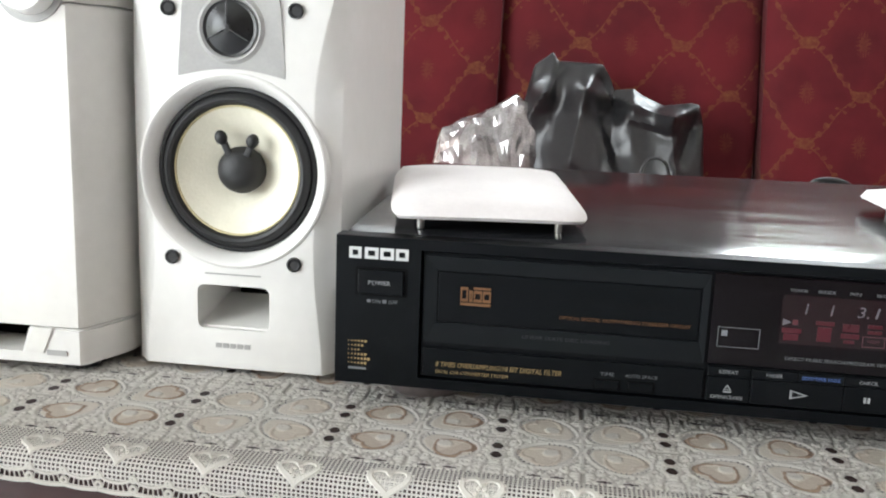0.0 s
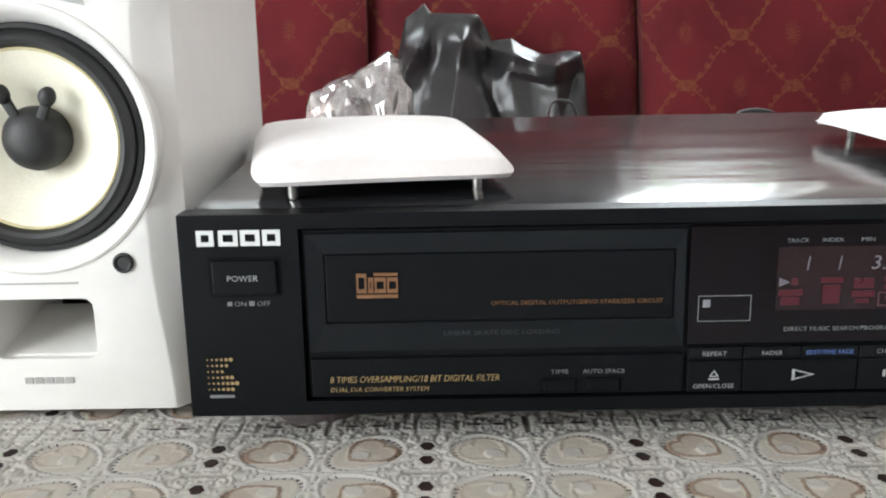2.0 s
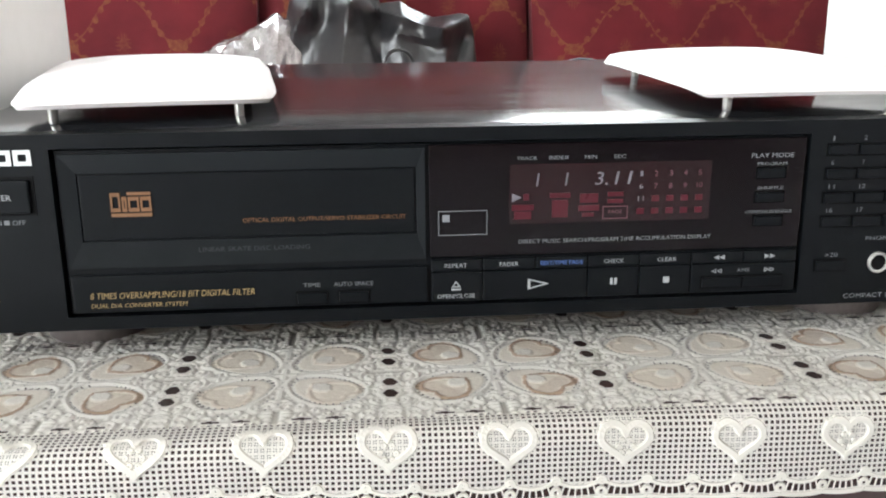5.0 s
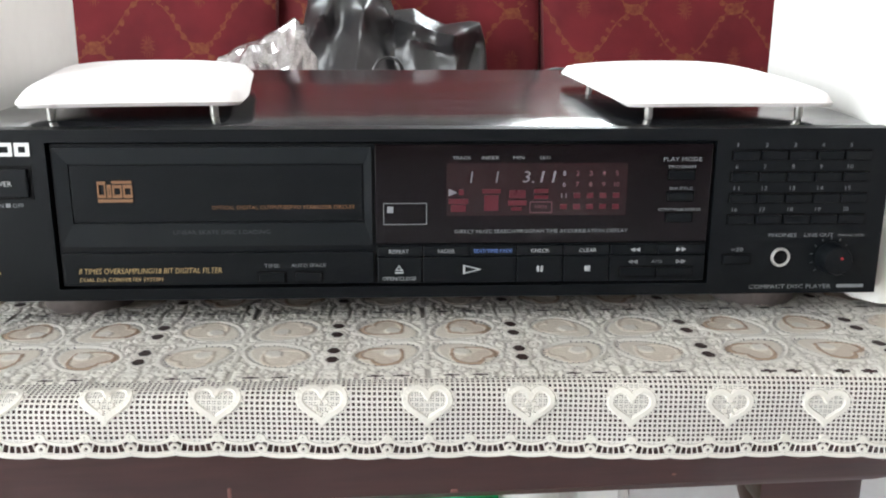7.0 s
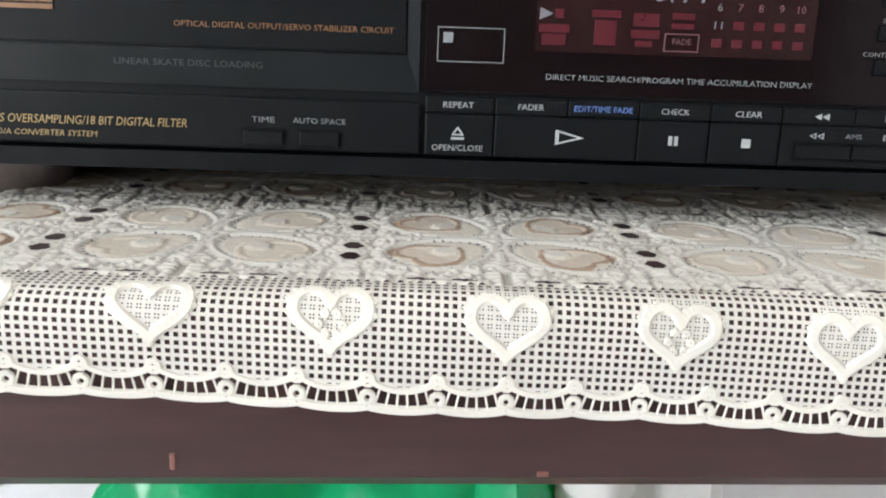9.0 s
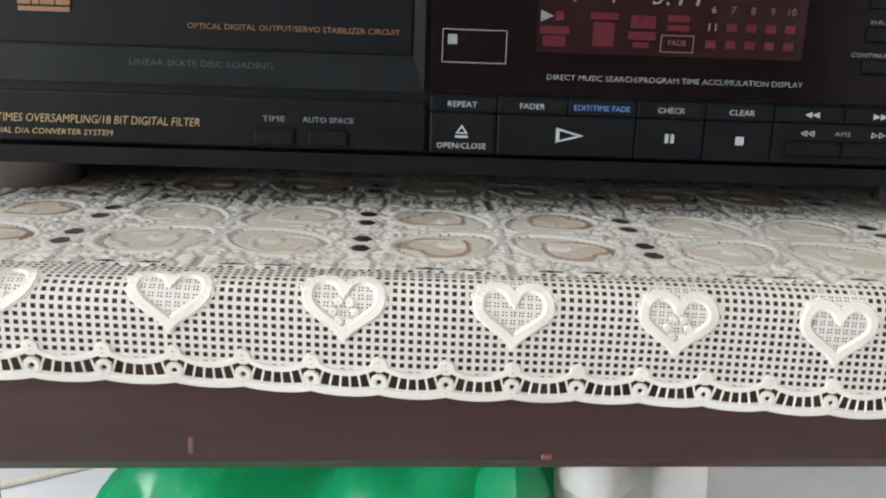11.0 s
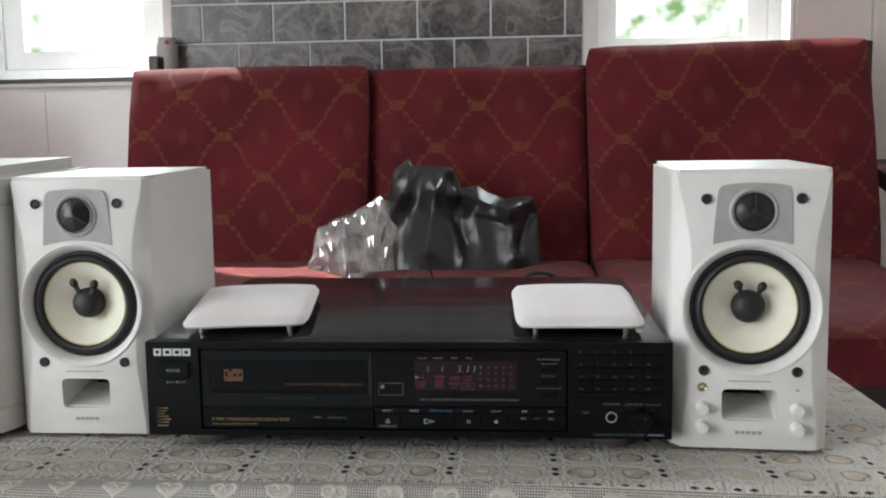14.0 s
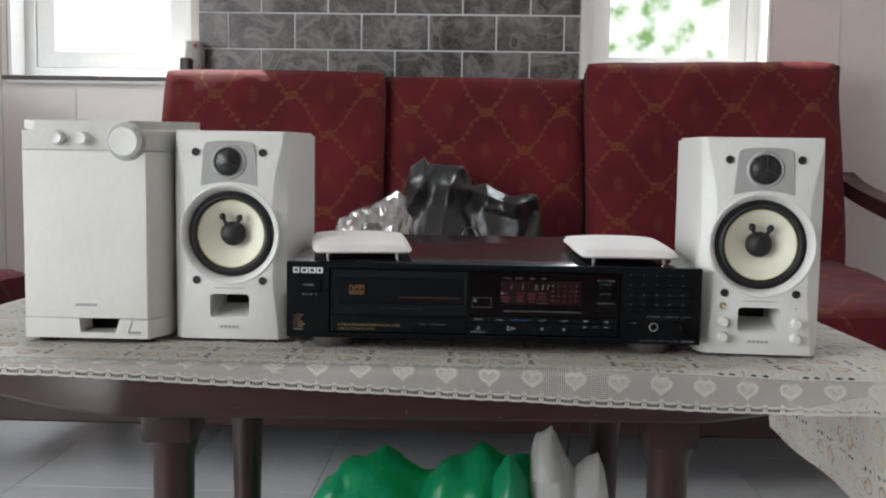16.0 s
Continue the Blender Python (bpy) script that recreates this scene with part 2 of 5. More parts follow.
def damask(width_, height_, ox, oz):
    """Dark red upholstery with a gold leafy trellis and small sprigs, woven along the local x and z."""
    m = bpy.data.materials.new("red damask upholstery")
    m.use_nodes = True
    n, l = m.node_tree.nodes, m.node_tree.links
    bsdf = n["Principled BSDF"]

    def math_(op, a, b=None, c=None):
        k = n.new("ShaderNodeMath")
        k.operation = op
        for i, v in enumerate((a, b, c)):
            if v is None:
                continue
            if isinstance(v, (int, float)):
                k.inputs[i].default_value = v
            else:
                l.new(v, k.inputs[i])
        return k.outputs[0]

    co = n.new("ShaderNodeTexCoord")
    wob = n.new("ShaderNodeTexNoise")
    wob.inputs["Scale"].default_value = 45
    l.new(co.outputs["Object"], wob.inputs["Vector"])
    sep = n.new("ShaderNodeSeparateXYZ")
    l.new(co.outputs["Object"], sep.inputs[0])
    wv = math_("MULTIPLY", math_("SUBTRACT", wob.outputs["Fac"], 0.5), 0.035)
    x = math_("ADD", math_("DIVIDE", math_("ADD", sep.outputs[0], width_ / 2 - ox), width_), wv)
    z = math_("ADD", math_("DIVIDE", math_("ADD", sep.outputs[2], math_("MULTIPLY_ADD", sep.outputs[1], -1.0, -oz)), height_), wv)
    p0, q0 = math_("ADD", x, z), math_("SUBTRACT", x, z)
    p = math_("MULTIPLY_ADD", math_("SINE", math_("MULTIPLY", q0, 2 * math.pi)), 0.04, p0)
    q = math_("MULTIPLY_ADD", math_("SINE", math_("MULTIPLY", p0, 2 * math.pi)), 0.04, q0)

    def near_line(v):
        return math_("ABSOLUTE", math_("SUBTRACT", math_("FRACT", v), 0.5))

    lp, lq = near_line(p), near_line(q)
    line = math_("MINIMUM", lp, lq)
    other = math_("MAXIMUM", lp, lq)
    # leaves swell along the stems
    along = math_("MULTIPLY", math_("SINE", math_("MULTIPLY", math_("SUBTRACT", p, q), 19.0)), math_("SINE", math_("MULTIPLY", math_("ADD", p, q), 23.0)))
    width = math_("ADD", 0.011, math_("MULTIPLY", math_("MAXIMUM", along, 0.0), 0.07))
    node_ = math_("LESS_THAN", math_("ADD", math_("MULTIPLY", lp, lp), math_("MULTIPLY", lq, lq)), 0.0105)
    stem = math_("LESS_THAN", line, width)
    # sprigs at the cells' centres
    dx, dz = math_("SUBTRACT", 0.5, lp), math_("SUBTRACT", 0.5, lq)
    d = math_("SQRT", math_("ADD", math_("MULTIPLY", dx, dx), math_("MULTIPLY", dz, dz)))
    petal = math_("MULTIPLY", math_("ADD", 1.0, math_("SINE", math_("MULTIPLY", math_("ADD", wob.outputs["Fac"], math_("MULTIPLY", math_("SUBTRACT", dx, dz), 9.0)), 12.0))), 0.035)
    sprig = math_("MULTIPLY", math_("LESS_THAN", d, math_("ADD", 0.06, petal)), 0.42)
    gold = math_("MAXIMUM", math_("MAXIMUM", math_("MULTIPLY", stem, 0.72), math_("MULTIPLY", node_, 0.8)), sprig)
    fine = n.new("ShaderNodeTexNoise")
    fine.inputs["Scale"].default_value, fine.inputs["Detail"].default_value = 130, 3
    l.new(co.outputs["Object"], fine.inputs["Vector"])
    thin = math_("MULTIPLY", gold, math_("MULTIPLY_ADD", fine.outputs["Fac"], 2.6, -0.55))
    broad = n.new("ShaderNodeTexNoise")
    broad.inputs["Scale"].default_value, broad.inputs["Detail"].default_value = 7, 5
    l.new(co.outputs["Object"], broad.inputs["Vector"])
    ground = n.new("ShaderNodeValToRGB")
    ground.color_ramp.elements[0].color, ground.color_ramp.elements[1].color = (0.085, 0.0072, 0.0112, 1), (0.132, 0.0115, 0.0165, 1)
    ground.color_ramp.elements[0].position, ground.color_ramp.elements[1].position = 0.35, 0.65
    l.new(broad.outputs["Fac"], ground.inputs["Fac"])
    mix = n.new("ShaderNodeMix")
    mix.data_type, mix.clamp_factor = "RGBA", True
    mix.inputs[7].default_value = (0.165, 0.058, 0.022, 1)
    l.new(thin, mix.inputs[0])
    l.new(ground.outputs["Color"], mix.inputs[6])
    l.new(mix.outputs[2], bsdf.inputs["Base Color"])
    bsdf.inputs["Roughness"].default_value = 0.75
    bsdf.inputs["Specular IOR Level"].default_value = 0.2
    bsdf.inputs["Sheen Weight"].default_value = 0.06
    bp = n.new("ShaderNodeBump")
    bp.inputs["Strength"].default_value, bp.inputs["Distance"].default_value = 0.3, 0.002
    weave = n.new("ShaderNodeTexNoise")
    weave.inputs["Scale"].default_value = 500
    l.new(co.outputs["Object"], weave.inputs["Vector"])
    l.new(math_("ADD", weave.outputs["Fac"], gold), bp.inputs["Height"])
    l.new(bp.outputs["Normal"], bsdf.inputs["Normal"])
    return m


DAMASK = damask(0.2115, 0.213, 0.16, 0.154)
DAMASK_MID = damask(0.2115, 0.213, 0.114, 0.122)
DAMASK_SMALL = damask(0.2115, 0.213, -0.16, 0.22)


def lace(name):
    """Cream lace: the attribute 'tone' holds satin fill (r), tan edging (g) and painted shade of low threads (b)."""
    m = bpy.data.materials.new(name)
    m.use_nodes = True
    n, l = m.node_tree.nodes, m.node_tree.links
    bsdf = n["Principled BSDF"]
    at = n.new("ShaderNodeAttribute")
    at.attribute_name = "tone"
    sep = n.new("ShaderNodeSeparateColor")
    l.new(at.outputs["Color"], sep.inputs[0])
    co = n.new("ShaderNodeTexCoord")
    nz, big = n.new("ShaderNodeTexNoise"), n.new("ShaderNodeTexNoise")
    nz.inputs["Scale"].default_value, big.inputs["Scale"].default_value = 420, 9
    for t in (nz, big):
        t.inputs["Detail"].default_value = 4
        l.new(co.outputs["Object"], t.inputs["Vector"])
    base = n.new("ShaderNodeValToRGB")
    base.color_ramp.elements[0].color, base.color_ramp.elements[1].color = (0.775, 0.745, 0.685, 1), (0.885, 0.86, 0.805, 1)
    base.color_ramp.elements[0].position, base.color_ramp.elements[1].position = 0.35, 0.65
    l.new(big.outputs["Fac"], base.inputs["Fac"])
    last = base.outputs["Color"]
    # channel 2 is shade painted between raised threads, 0 satin, 1 tan
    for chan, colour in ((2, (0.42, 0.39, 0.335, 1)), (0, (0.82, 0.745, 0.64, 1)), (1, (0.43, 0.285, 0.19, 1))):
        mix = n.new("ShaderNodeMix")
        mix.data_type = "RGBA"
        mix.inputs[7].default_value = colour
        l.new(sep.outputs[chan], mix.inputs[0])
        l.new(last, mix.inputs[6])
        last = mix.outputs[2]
    l.new(last, bsdf.inputs["Base Color"])
    bsdf.inputs["Roughness"].default_value = 0.7
    bp = n.new("ShaderNodeBump")
    bp.inputs["Strength"].default_value, bp.inputs["Distance"].default_value = 0.5, 0.0008
    l.new(nz.outputs["Fac"], bp.inputs["Height"])
    l.new(bp.outputs["Normal"], bsdf.inputs["Normal"])
    thin_film(m, 0.48)
    return m


LACE = lace("cream lace")


def clear_glass():
    """Thin pane: lets nearly all light straight through, with a faint sharp reflection."""
    m = bpy.data.materials.new("window glass")
    m.use_nodes = True
    n, l = m.node_tree.nodes, m.node_tree.links
    clear, shine, both = n.new("ShaderNodeBsdfTransparent"), n.new("ShaderNodeBsdfGlossy"), n.new("ShaderNodeMixShader")
    clear.inputs["Color"].default_value = (0.96, 0.98, 0.97, 1)
    shine.inputs["Roughness"].default_value = 0.02
    both.inputs[0].default_value = 0.06
    l.new(clear.outputs[0], both.inputs[1])
    l.new(shine.outputs[0], both.inputs[2])
    l.new(both.outputs[0], n["Material Output"].inputs["Surface"])
    return m


GLASS = clear_glass()

# ---- builders ----


def thing(name, x, y, z, label, category, yaw=0, group="", kind=""):
    ob = new(name)
    ob.empty_display_size = 0.05
    ob.matrix_world = pose(x, y, z, 0, 0, yaw)
    return tagged(ob, label, category, group, kind)


def part(name, bm, material, parent=None, label="", smooth=False):
    me = bpy.data.meshes.new(name)
    bmesh.ops.recalc_face_normals(bm, faces=bm.faces)
    bm.to_mesh(me)
    bm.free()
    return part_mesh(name, me, material, parent, label, smooth)


def part_mesh(name, me, material, parent=None, label="", smooth=False):
    me.materials.append(material)
    if smooth:
        me.shade_smooth()
        me.set_sharp_from_angle(angle=radians(38))
    ob = new(name, me)
    if parent:
        ob.parent = parent
    return tagged(ob, label)


def box(bm, x0, x1, y0, y1, z0, z1, bevel=0.0, segments=2, m=None):
    made = bmesh.ops.create_cube(bm, size=1)["verts"]
    bmesh.ops.transform(bm, verts=made, matrix=Matrix.LocRotScale(((x0 + x1) / 2, (y0 + y1) / 2, (z0 + z1) / 2), None, (x1 - x0, y1 - y0, z1 - z0)))
    if bevel:
        edges = list({e for v in made for e in v.link_edges})
        made = [v for v in bmesh.ops.bevel(bm, geom=edges + made, offset=bevel, segments=segments, affect="EDGES", profile=0.6)["verts"] if v.is_valid]
    if m is not None:
        bmesh.ops.transform(bm, verts=made, matrix=m)
    return bm


def boxed(*args, **kw):
    return box(bmesh.new(), *args, **kw)


def lathe(bm, profile, m=None, segments=40):
    """Turns (radius, height) pairs about the local z."""
    rings = []
    for r, h in profile:
        if r < 1e-6:
            rings.append([bm.verts.new((0, 0, h))])
        else:
            rings.append([bm.verts.new((r * math.cos(2 * math.pi * k / segments), r * math.sin(2 * math.pi * k / segments), h)) for k in range(segments)])
    for a, b in zip(rings, rings[1:]):
        for k in range(segments):
            j = (k + 1) % segments
            if len(a) == 1 and len(b) == 1:
                continue
            if len(a) == 1:
                bm.faces.new((a[0], b[k], b[j]))
            elif len(b) == 1:
                bm.faces.new((a[k], a[j], b[0]))
            else:
                bm.faces.new((a[k], a[j], b[j], b[k]))
    if m is not None:
        bmesh.ops.transform(bm, verts=[v for r in rings for v in r], matrix=m)
    return bm


def facing(x, y, z):
    """Turns a lathe's z axis towards the front (-y)."""
    return Matrix.Translation((x, y, z)) @ Matrix.Rotation(radians(90), 4, "X")


def rim(bm, outer, inner, y0, y1, gap=0.0):
    """A flat frame between two rectangles (x0, x1, z0, z1), from y0 in front to y1 behind."""

    def ring(r, y):
        return [bm.verts.new(p) for p in ((r[0], y, r[2]), (r[1], y, r[2]), (r[1], y, r[3]), (r[0], y, r[3]))]

    of, inf, ob, inb = ring(outer, y0), ring(inner, y0 + gap), ring(outer, y1), ring(inner, y1)
    for a, b in ((of, inf), (ob, of), (inf, inb), (inb, ob)):
        for k in range(4):
            j = (k + 1) % 4
            bm.faces.new((a[k], a[j], b[j], b[k]))
    return bm


def outline(bm, pts, y0, y1):
    """A closed outline of (x, z) points pulled from y0 to y1."""
    a = [bm.verts.new((x, y0, z)) for x, z in pts]
    b = [bm.verts.new((x, y1, z)) for x, z in pts]
    bm.faces.new(a)
    bm.faces.new(b[::-1])
    for k in range(len(pts)):
        j = (k + 1) % len(pts)
        bm.faces.new((a[k], b[k], b[j], a[j]))
    return bm


def tube(name, points, radius, material, parent=None, label=""):
    cu = bpy.data.curves.new(name, "CURVE")
    cu.dimensions, cu.bevel_depth, cu.bevel_resolution = "3D", radius, 3
    sp = cu.splines.new("NURBS")
    sp.points.add(len(points) - 1)
    for p, c in zip(sp.points, points):
        p.co = (*c, 1)
    sp.use_endpoint_u, sp.order_u = True, 3
    cu.materials.append(material)
    ob = new(name, cu)
    if parent:
        ob.parent = parent
    return tagged(ob, label)


def writing(body, x0, x1, z0, z1, y, material, parent, name="lettering", shear=0.0):
    """Words that fill the box x0..x1, z0..z1 on the plane y."""
    cu = bpy.data.curves.new("words", "FONT")
    cu.body, cu.shear, cu.resolution_u = body, shear, 2
    tmp = new("words", cu)
    bpy.context.view_layer.update()
    me = bpy.data.meshes.new_from_object(tmp.evaluated_get(bpy.context.evaluated_depsgraph_get()))
    bpy.data.objects.remove(tmp)
    bpy.data.curves.remove(cu)
    co = np.empty(len(me.vertices) * 3)
    me.vertices.foreach_get("co", co)
    co = co.reshape(-1, 3)
    lo, hi = co.min(0), co.max(0)
    out = np.empty_like(co)
    out[:, 0] = x0 + (co[:, 0] - lo[0]) / (hi[0] - lo[0]) * (x1 - x0)
    out[:, 2] = z0 + (co[:, 1] - lo[1]) / (hi[1] - lo[1]) * (z1 - z0)
    out[:, 1] = y
    me.vertices.foreach_set("co", out.ravel())
    me.name = name
    return part_mesh(name, me, material, parent)


def carved(bm, cutter, name):
    """The mesh of bm with the solid cutter taken out of it."""
    made = []
    for part_bm in (bm, cutter):
        bmesh.ops.recalc_face_normals(part_bm, faces=part_bm.faces)
        me = bpy.data.meshes.new(name)
        part_bm.to_mesh(me)
        part_bm.free()
        made.append(new(name, me))
    cut = made[0].modifiers.new("cut", "BOOLEAN")
    cut.operation, cut.object, cut.solver = "DIFFERENCE", made[1], "EXACT"
    bpy.context.view_layer.update()
    me = bpy.data.meshes.new_from_object(made[0].evaluated_get(bpy.context.evaluated_depsgraph_get()))
    for ob in made:
        bpy.data.objects.remove(ob)
    me.name = name
    return me

# ---- setting ----
NORTH, SOUTH, WEST, EAST, HIGH = 1.83, -3.6, -2.7, 1.75, 2.75
THICK = 0.24
WIN_Z0, WIN_Z1 = 0.915, 2.25
WINDOWS = ((-1.465, -0.89), (0.30, 0.868))


def wall_with_openings(name, x0, x1, y0, y1, openings, z1=HIGH):
    """A wall along x with openings (x0, x1, z0, z1) through it."""
    bm = bmesh.new()
    edges = sorted({x0, x1, *[o[0] for o in openings], *[o[1] for o in openings]})
    for a, b in zip(edges, edges[1:]):
        hole = next((o for o in openings if o[0] <= a and b <= o[1]), None)
        if hole is None:
            box(bm, a, b, y0, y1, 0, z1)
        else:
            if hole[2] > 0:
                box(bm, a, b, y0, y1, 0, hole[2])
            box(bm, a, b, y0, y1, hole[3], z1)
    bmesh.ops.remove_doubles(bm, verts=bm.verts, dist=1e-5)
    return tagged(part(name, bm, WALL_PAINT), "pale pinkish plastered wall", "wall", kind="structure")


wall_with_openings("wall_north", WEST - THICK, EAST + THICK, NORTH, NORTH + THICK, [(a, b, WIN_Z0, WIN_Z1) for a, b in WINDOWS])
# unseen wall that closes the room; its dark colour dims the player's reflections
tagged(part("wall_south", boxed(WEST - THICK, EAST + THICK, SOUTH - THICK, SOUTH, 0, HIGH), UNSEEN_DARK), "unseen end wall, darkened to dim the player's reflections", "wall", kind="structure")
# the gap in this wall is unseen, added for the left-hand light
bm = boxed(WEST - THICK, WEST, SOUTH, -2.8, 0, HIGH)
box(bm, WEST - THICK, WEST, -0.7, NORTH, 0, HIGH)
box(bm, WEST - THICK, WEST, -2.8, -0.7, 2.25, HIGH)
tagged(part("wall_west", bm, WALL_PAINT), "pale pinkish plastered wall with an added, unseen opening", "wall", kind="structure")
tagged(part("wall_east", boxed(EAST, EAST + THICK, SOUTH, NORTH, 0, HIGH), WALL_PAINT), "pale pinkish plastered wall", "wall", kind="structure")
tagged(part("ceiling", boxed(WEST - THICK, EAST + THICK, SOUTH - THICK, NORTH + THICK, HIGH, HIGH + 0.12), CEILING_PAINT), "plain white ceiling", "ceiling", kind="structure")
floor = tagged(part("floor", boxed(WEST - THICK, EAST + THICK, SOUTH - THICK, NORTH + THICK, -0.15, -0.004), GROUT), "pale grey glazed floor tiles with thin joints", "floor", kind="structure")
ground = tagged(part("ground", boxed(-300, 300, -300, 300, -0.5, -0.2), LEAF), "green ground outside the windows", "ground", kind="structure")


def window(name, x0, x1, hinge_left):
    ob = thing(name, (x0 + x1) / 2, NORTH + 0.1, WIN_Z0, "white framed casement window full of bright daylight", "window", kind="structure")
    w, h = (x1 - x0) / 2, WIN_Z1 - WIN_Z0
    part("window_frame", rim(bmesh.new(), (-w, w, 0, h), (-w + 0.045, w - 0.045, 0.04, h - 0.045), -0.01, 0.06, 0.0), WHITE_FRAME, ob)
    sash = part("sash", rim(bmesh.new(), (-w + 0.047, w - 0.047, 0.042, h - 0.047), (-w + 0.1, w - 0.1, 0.095, h - 0.1), 0.0, 0.045, 0.008), WHITE_FRAME, ob)
    pane = part("pane", boxed(-w + 0.1, w - 0.1, 0.02, 0.025, 0.095, h - 0.1), GLASS, ob)
    pane.visible_shadow = False
    part("window_sill", boxed(-w, w, -0.11, -0.012, -0.02, 0.006, bevel=0.004), WHITE_FRAME, ob)
    part("sill_edge", boxed(-w - 0.01, w + 0.01, -0.118, -0.1105, -0.008, 0.004, bevel=0.001), DARK_WOOD, ob, "thin brown sill edge")
    side = -w + 0.002 if hinge_left else w - 0.012
    part("reveal", boxed(side, side + 0.01, -0.098, -0.012, 0.007, h), WHITE_FRAME, ob, "white side lining")
    part("handle", boxed(w - 0.08, w - 0.065, -0.03, 0.0, h * 0.4, h * 0.4 + 0.11, bevel=0.004), WHITE_FRAME, ob)
    return ob


window("window_1", *WINDOWS[0], True)
window("window_2", *WINDOWS[1], False)

# unseen frame round the opening that was added for side light
door = thing("unseen_door_1", WEST - 0.12, -1.75, 0, "unseen white framed door opening, added to let in side light", "door", 90, kind="structure")
part("door_frame", rim(bmesh.new(), (-1.05, 1.05, 0, 2.25), (-1.0, 1.0, 0.02, 2.2), -0.04, 0.04), WHITE_FRAME, door)

# ---- coffee table ----
TOP_Z, EDGE_Z = 0.449, 0.3988
CLOTH_Z = 0.4505
T_LEFT, T_RIGHT, T_BACK = -0.66, 0.43, 0.49


def front_edge(x):
    """The table's front edge: straight along the middle, rounded off towards both ends."""
    y = -0.0715 + 0.045 * x
    for d in (-0.36 - x, x - 0.2):
        if d > 0:
            y += 0.85 * d ** 1.3
    return y


table = thing("coffee_table", -0.068, 0.2, 0, "dark red-brown varnished wooden coffee table with rounded ends", "coffee table")


def table_top():
    bm = bmesh.new()
    xs = [T_LEFT + (T_RIGHT - T_LEFT) * k / 60 for k in range(61)]
    front = [(x, front_edge(x)) for x in xs]
    back = [(x, max(0.2, T_BACK - (front_edge(x) - (-0.0715 + 0.045 * x)) + 0.045 * x)) for x in reversed(xs)]
    pts = [(x + 0.068, y - 0.2) for x, y in front + back]
    rings = []
    cx, cy = sum(p[0] for p in pts) / len(pts), sum(p[1] for p in pts) / len(pts)
    for inset, z in ((0.004, EDGE_Z), (0.0, EDGE_Z + 0.004), (0.0, TOP_Z - 0.007), (0.003, TOP_Z - 0.002), (0.009, TOP_Z)):
        ring = []
        for x, y in pts:
            d = math.hypot(x - cx, y - cy)
            ring.append(bm.verts.new((x - (x - cx) / d * inset, y - (y - cy) / d * inset, z)))
        rings.append(ring)
    for a, b in zip(rings, rings[1:]):
        for k in range(len(pts)):
            j = (k + 1) % len(pts)
            bm.faces.new((a[k], a[j], b[j], b[k]))
    bm.faces.new(rings[0][::-1])
    bm.faces.new(rings[-1])
    return part("tabletop", bm, DARK_WOOD, table, smooth=True)


table_top()
for x, y in ((-0.334, -0.005), (0.19, 0.015), (-0.325, 0.27), (0.165, 0.29)):
    bm = boxed(x + 0.0415, x + 0.0945, y - 0.2265, y - 0.1735, 0.356, EDGE_Z + 0.001, bevel=0.005)
    lathe(bm, [(0, 0.358), (0.0262, 0.3575), (0.0256, 0.351), (0.0235, 0.344), (0.0215, 0.338), (0.021, 0.3), (0.0185, 0.2), (0.0165, 0.05), (0.015, 0.0), (0, 0.0)], Matrix.Translation((x + 0.068, y - 0.2, 0)), 24)
    part("leg", bm, DARK_WOOD, table, smooth=True)
part("rail", boxed(-0.24, 0.22, 0.02, 0.04, 0.36, EDGE_Z + 0.001, bevel=0.002), DARK_WOOD, table)
for x, z, w, h in ((-0.0835, 0.405, 0.0015, 0.0045), (0.0065, 0.403, 0.003, 0.0016), (-0.245, 0.409, 0.001, 0.0018), (0.1, 0.4065, 0.0016, 0.001)):
    y = front_edge(x) - 0.2
    part("scuff", boxed(x + 0.068, x + 0.068 + w, y - 0.0004, y + 0.004, z, z + h, bevel=0.0003, segments=1), WOOD_SCUFF, table, "bare scratch in the varnish")

# ---- compact disc player ----
FZ = 0.0145
player = thing("compact_disc_player", 0, 0, CLOTH_Z, "black compact disc player with red display standing on lace", "disc player")


def mm(*v):
    return [a / 1000 for a in v]


def pbox(name, x0, x1, z0, z1, y0, y1, material, bevel=0.0, label="", parent=None):
    x0, x1, z0, z1 = mm(x0, x1, z0, z1)
    return part(name, boxed(x0, x1, y0, y1, z0 + FZ, z1 + FZ, bevel=bevel), material, parent or player, label)


def ptext(body, x0, x1, z0, z1, material, y=-0.0004, shear=0.0):
    x0, x1, z0, z1 = mm(x0, x1, z0, z1)
    return writing(body, x0, x1, z0 + FZ, z1 + FZ, y, material, player, shear=shear)


def centred(body, x, z, w, h, material, y=-0.0004):
    return ptext(body, x - w / 2, x + w / 2, z - h / 2, z + h / 2, material, y)


bm = boxed(-0.2125, 0.2125, 0.011, 0.3, FZ + 0.001, FZ + 0.0788, bevel=0.0012)
for y in [0.0285, 0.0315] + [0.044 + 0.012 * k for k in range(12)]:
    bmesh.ops.bisect_plane(bm, geom=bm.verts[:] + bm.edges[:] + bm.faces[:], plane_co=(0, y, 0), plane_no=(0, 1, 0))
# the sheet rises towards the back, steepest behind its front edge
for v in bm.verts:
    if v.co.z > FZ + 0.05:
        d = v.co.y - 0.011
        e = min(d, 0.15)
        v.co.z += 0.04 * min(d, 0.019) + 0.022 * d + 0.042 * (e - e * e / 0.3)
part("cover", bm, BLACK_COVER, player, "glossy black steel cover", True)
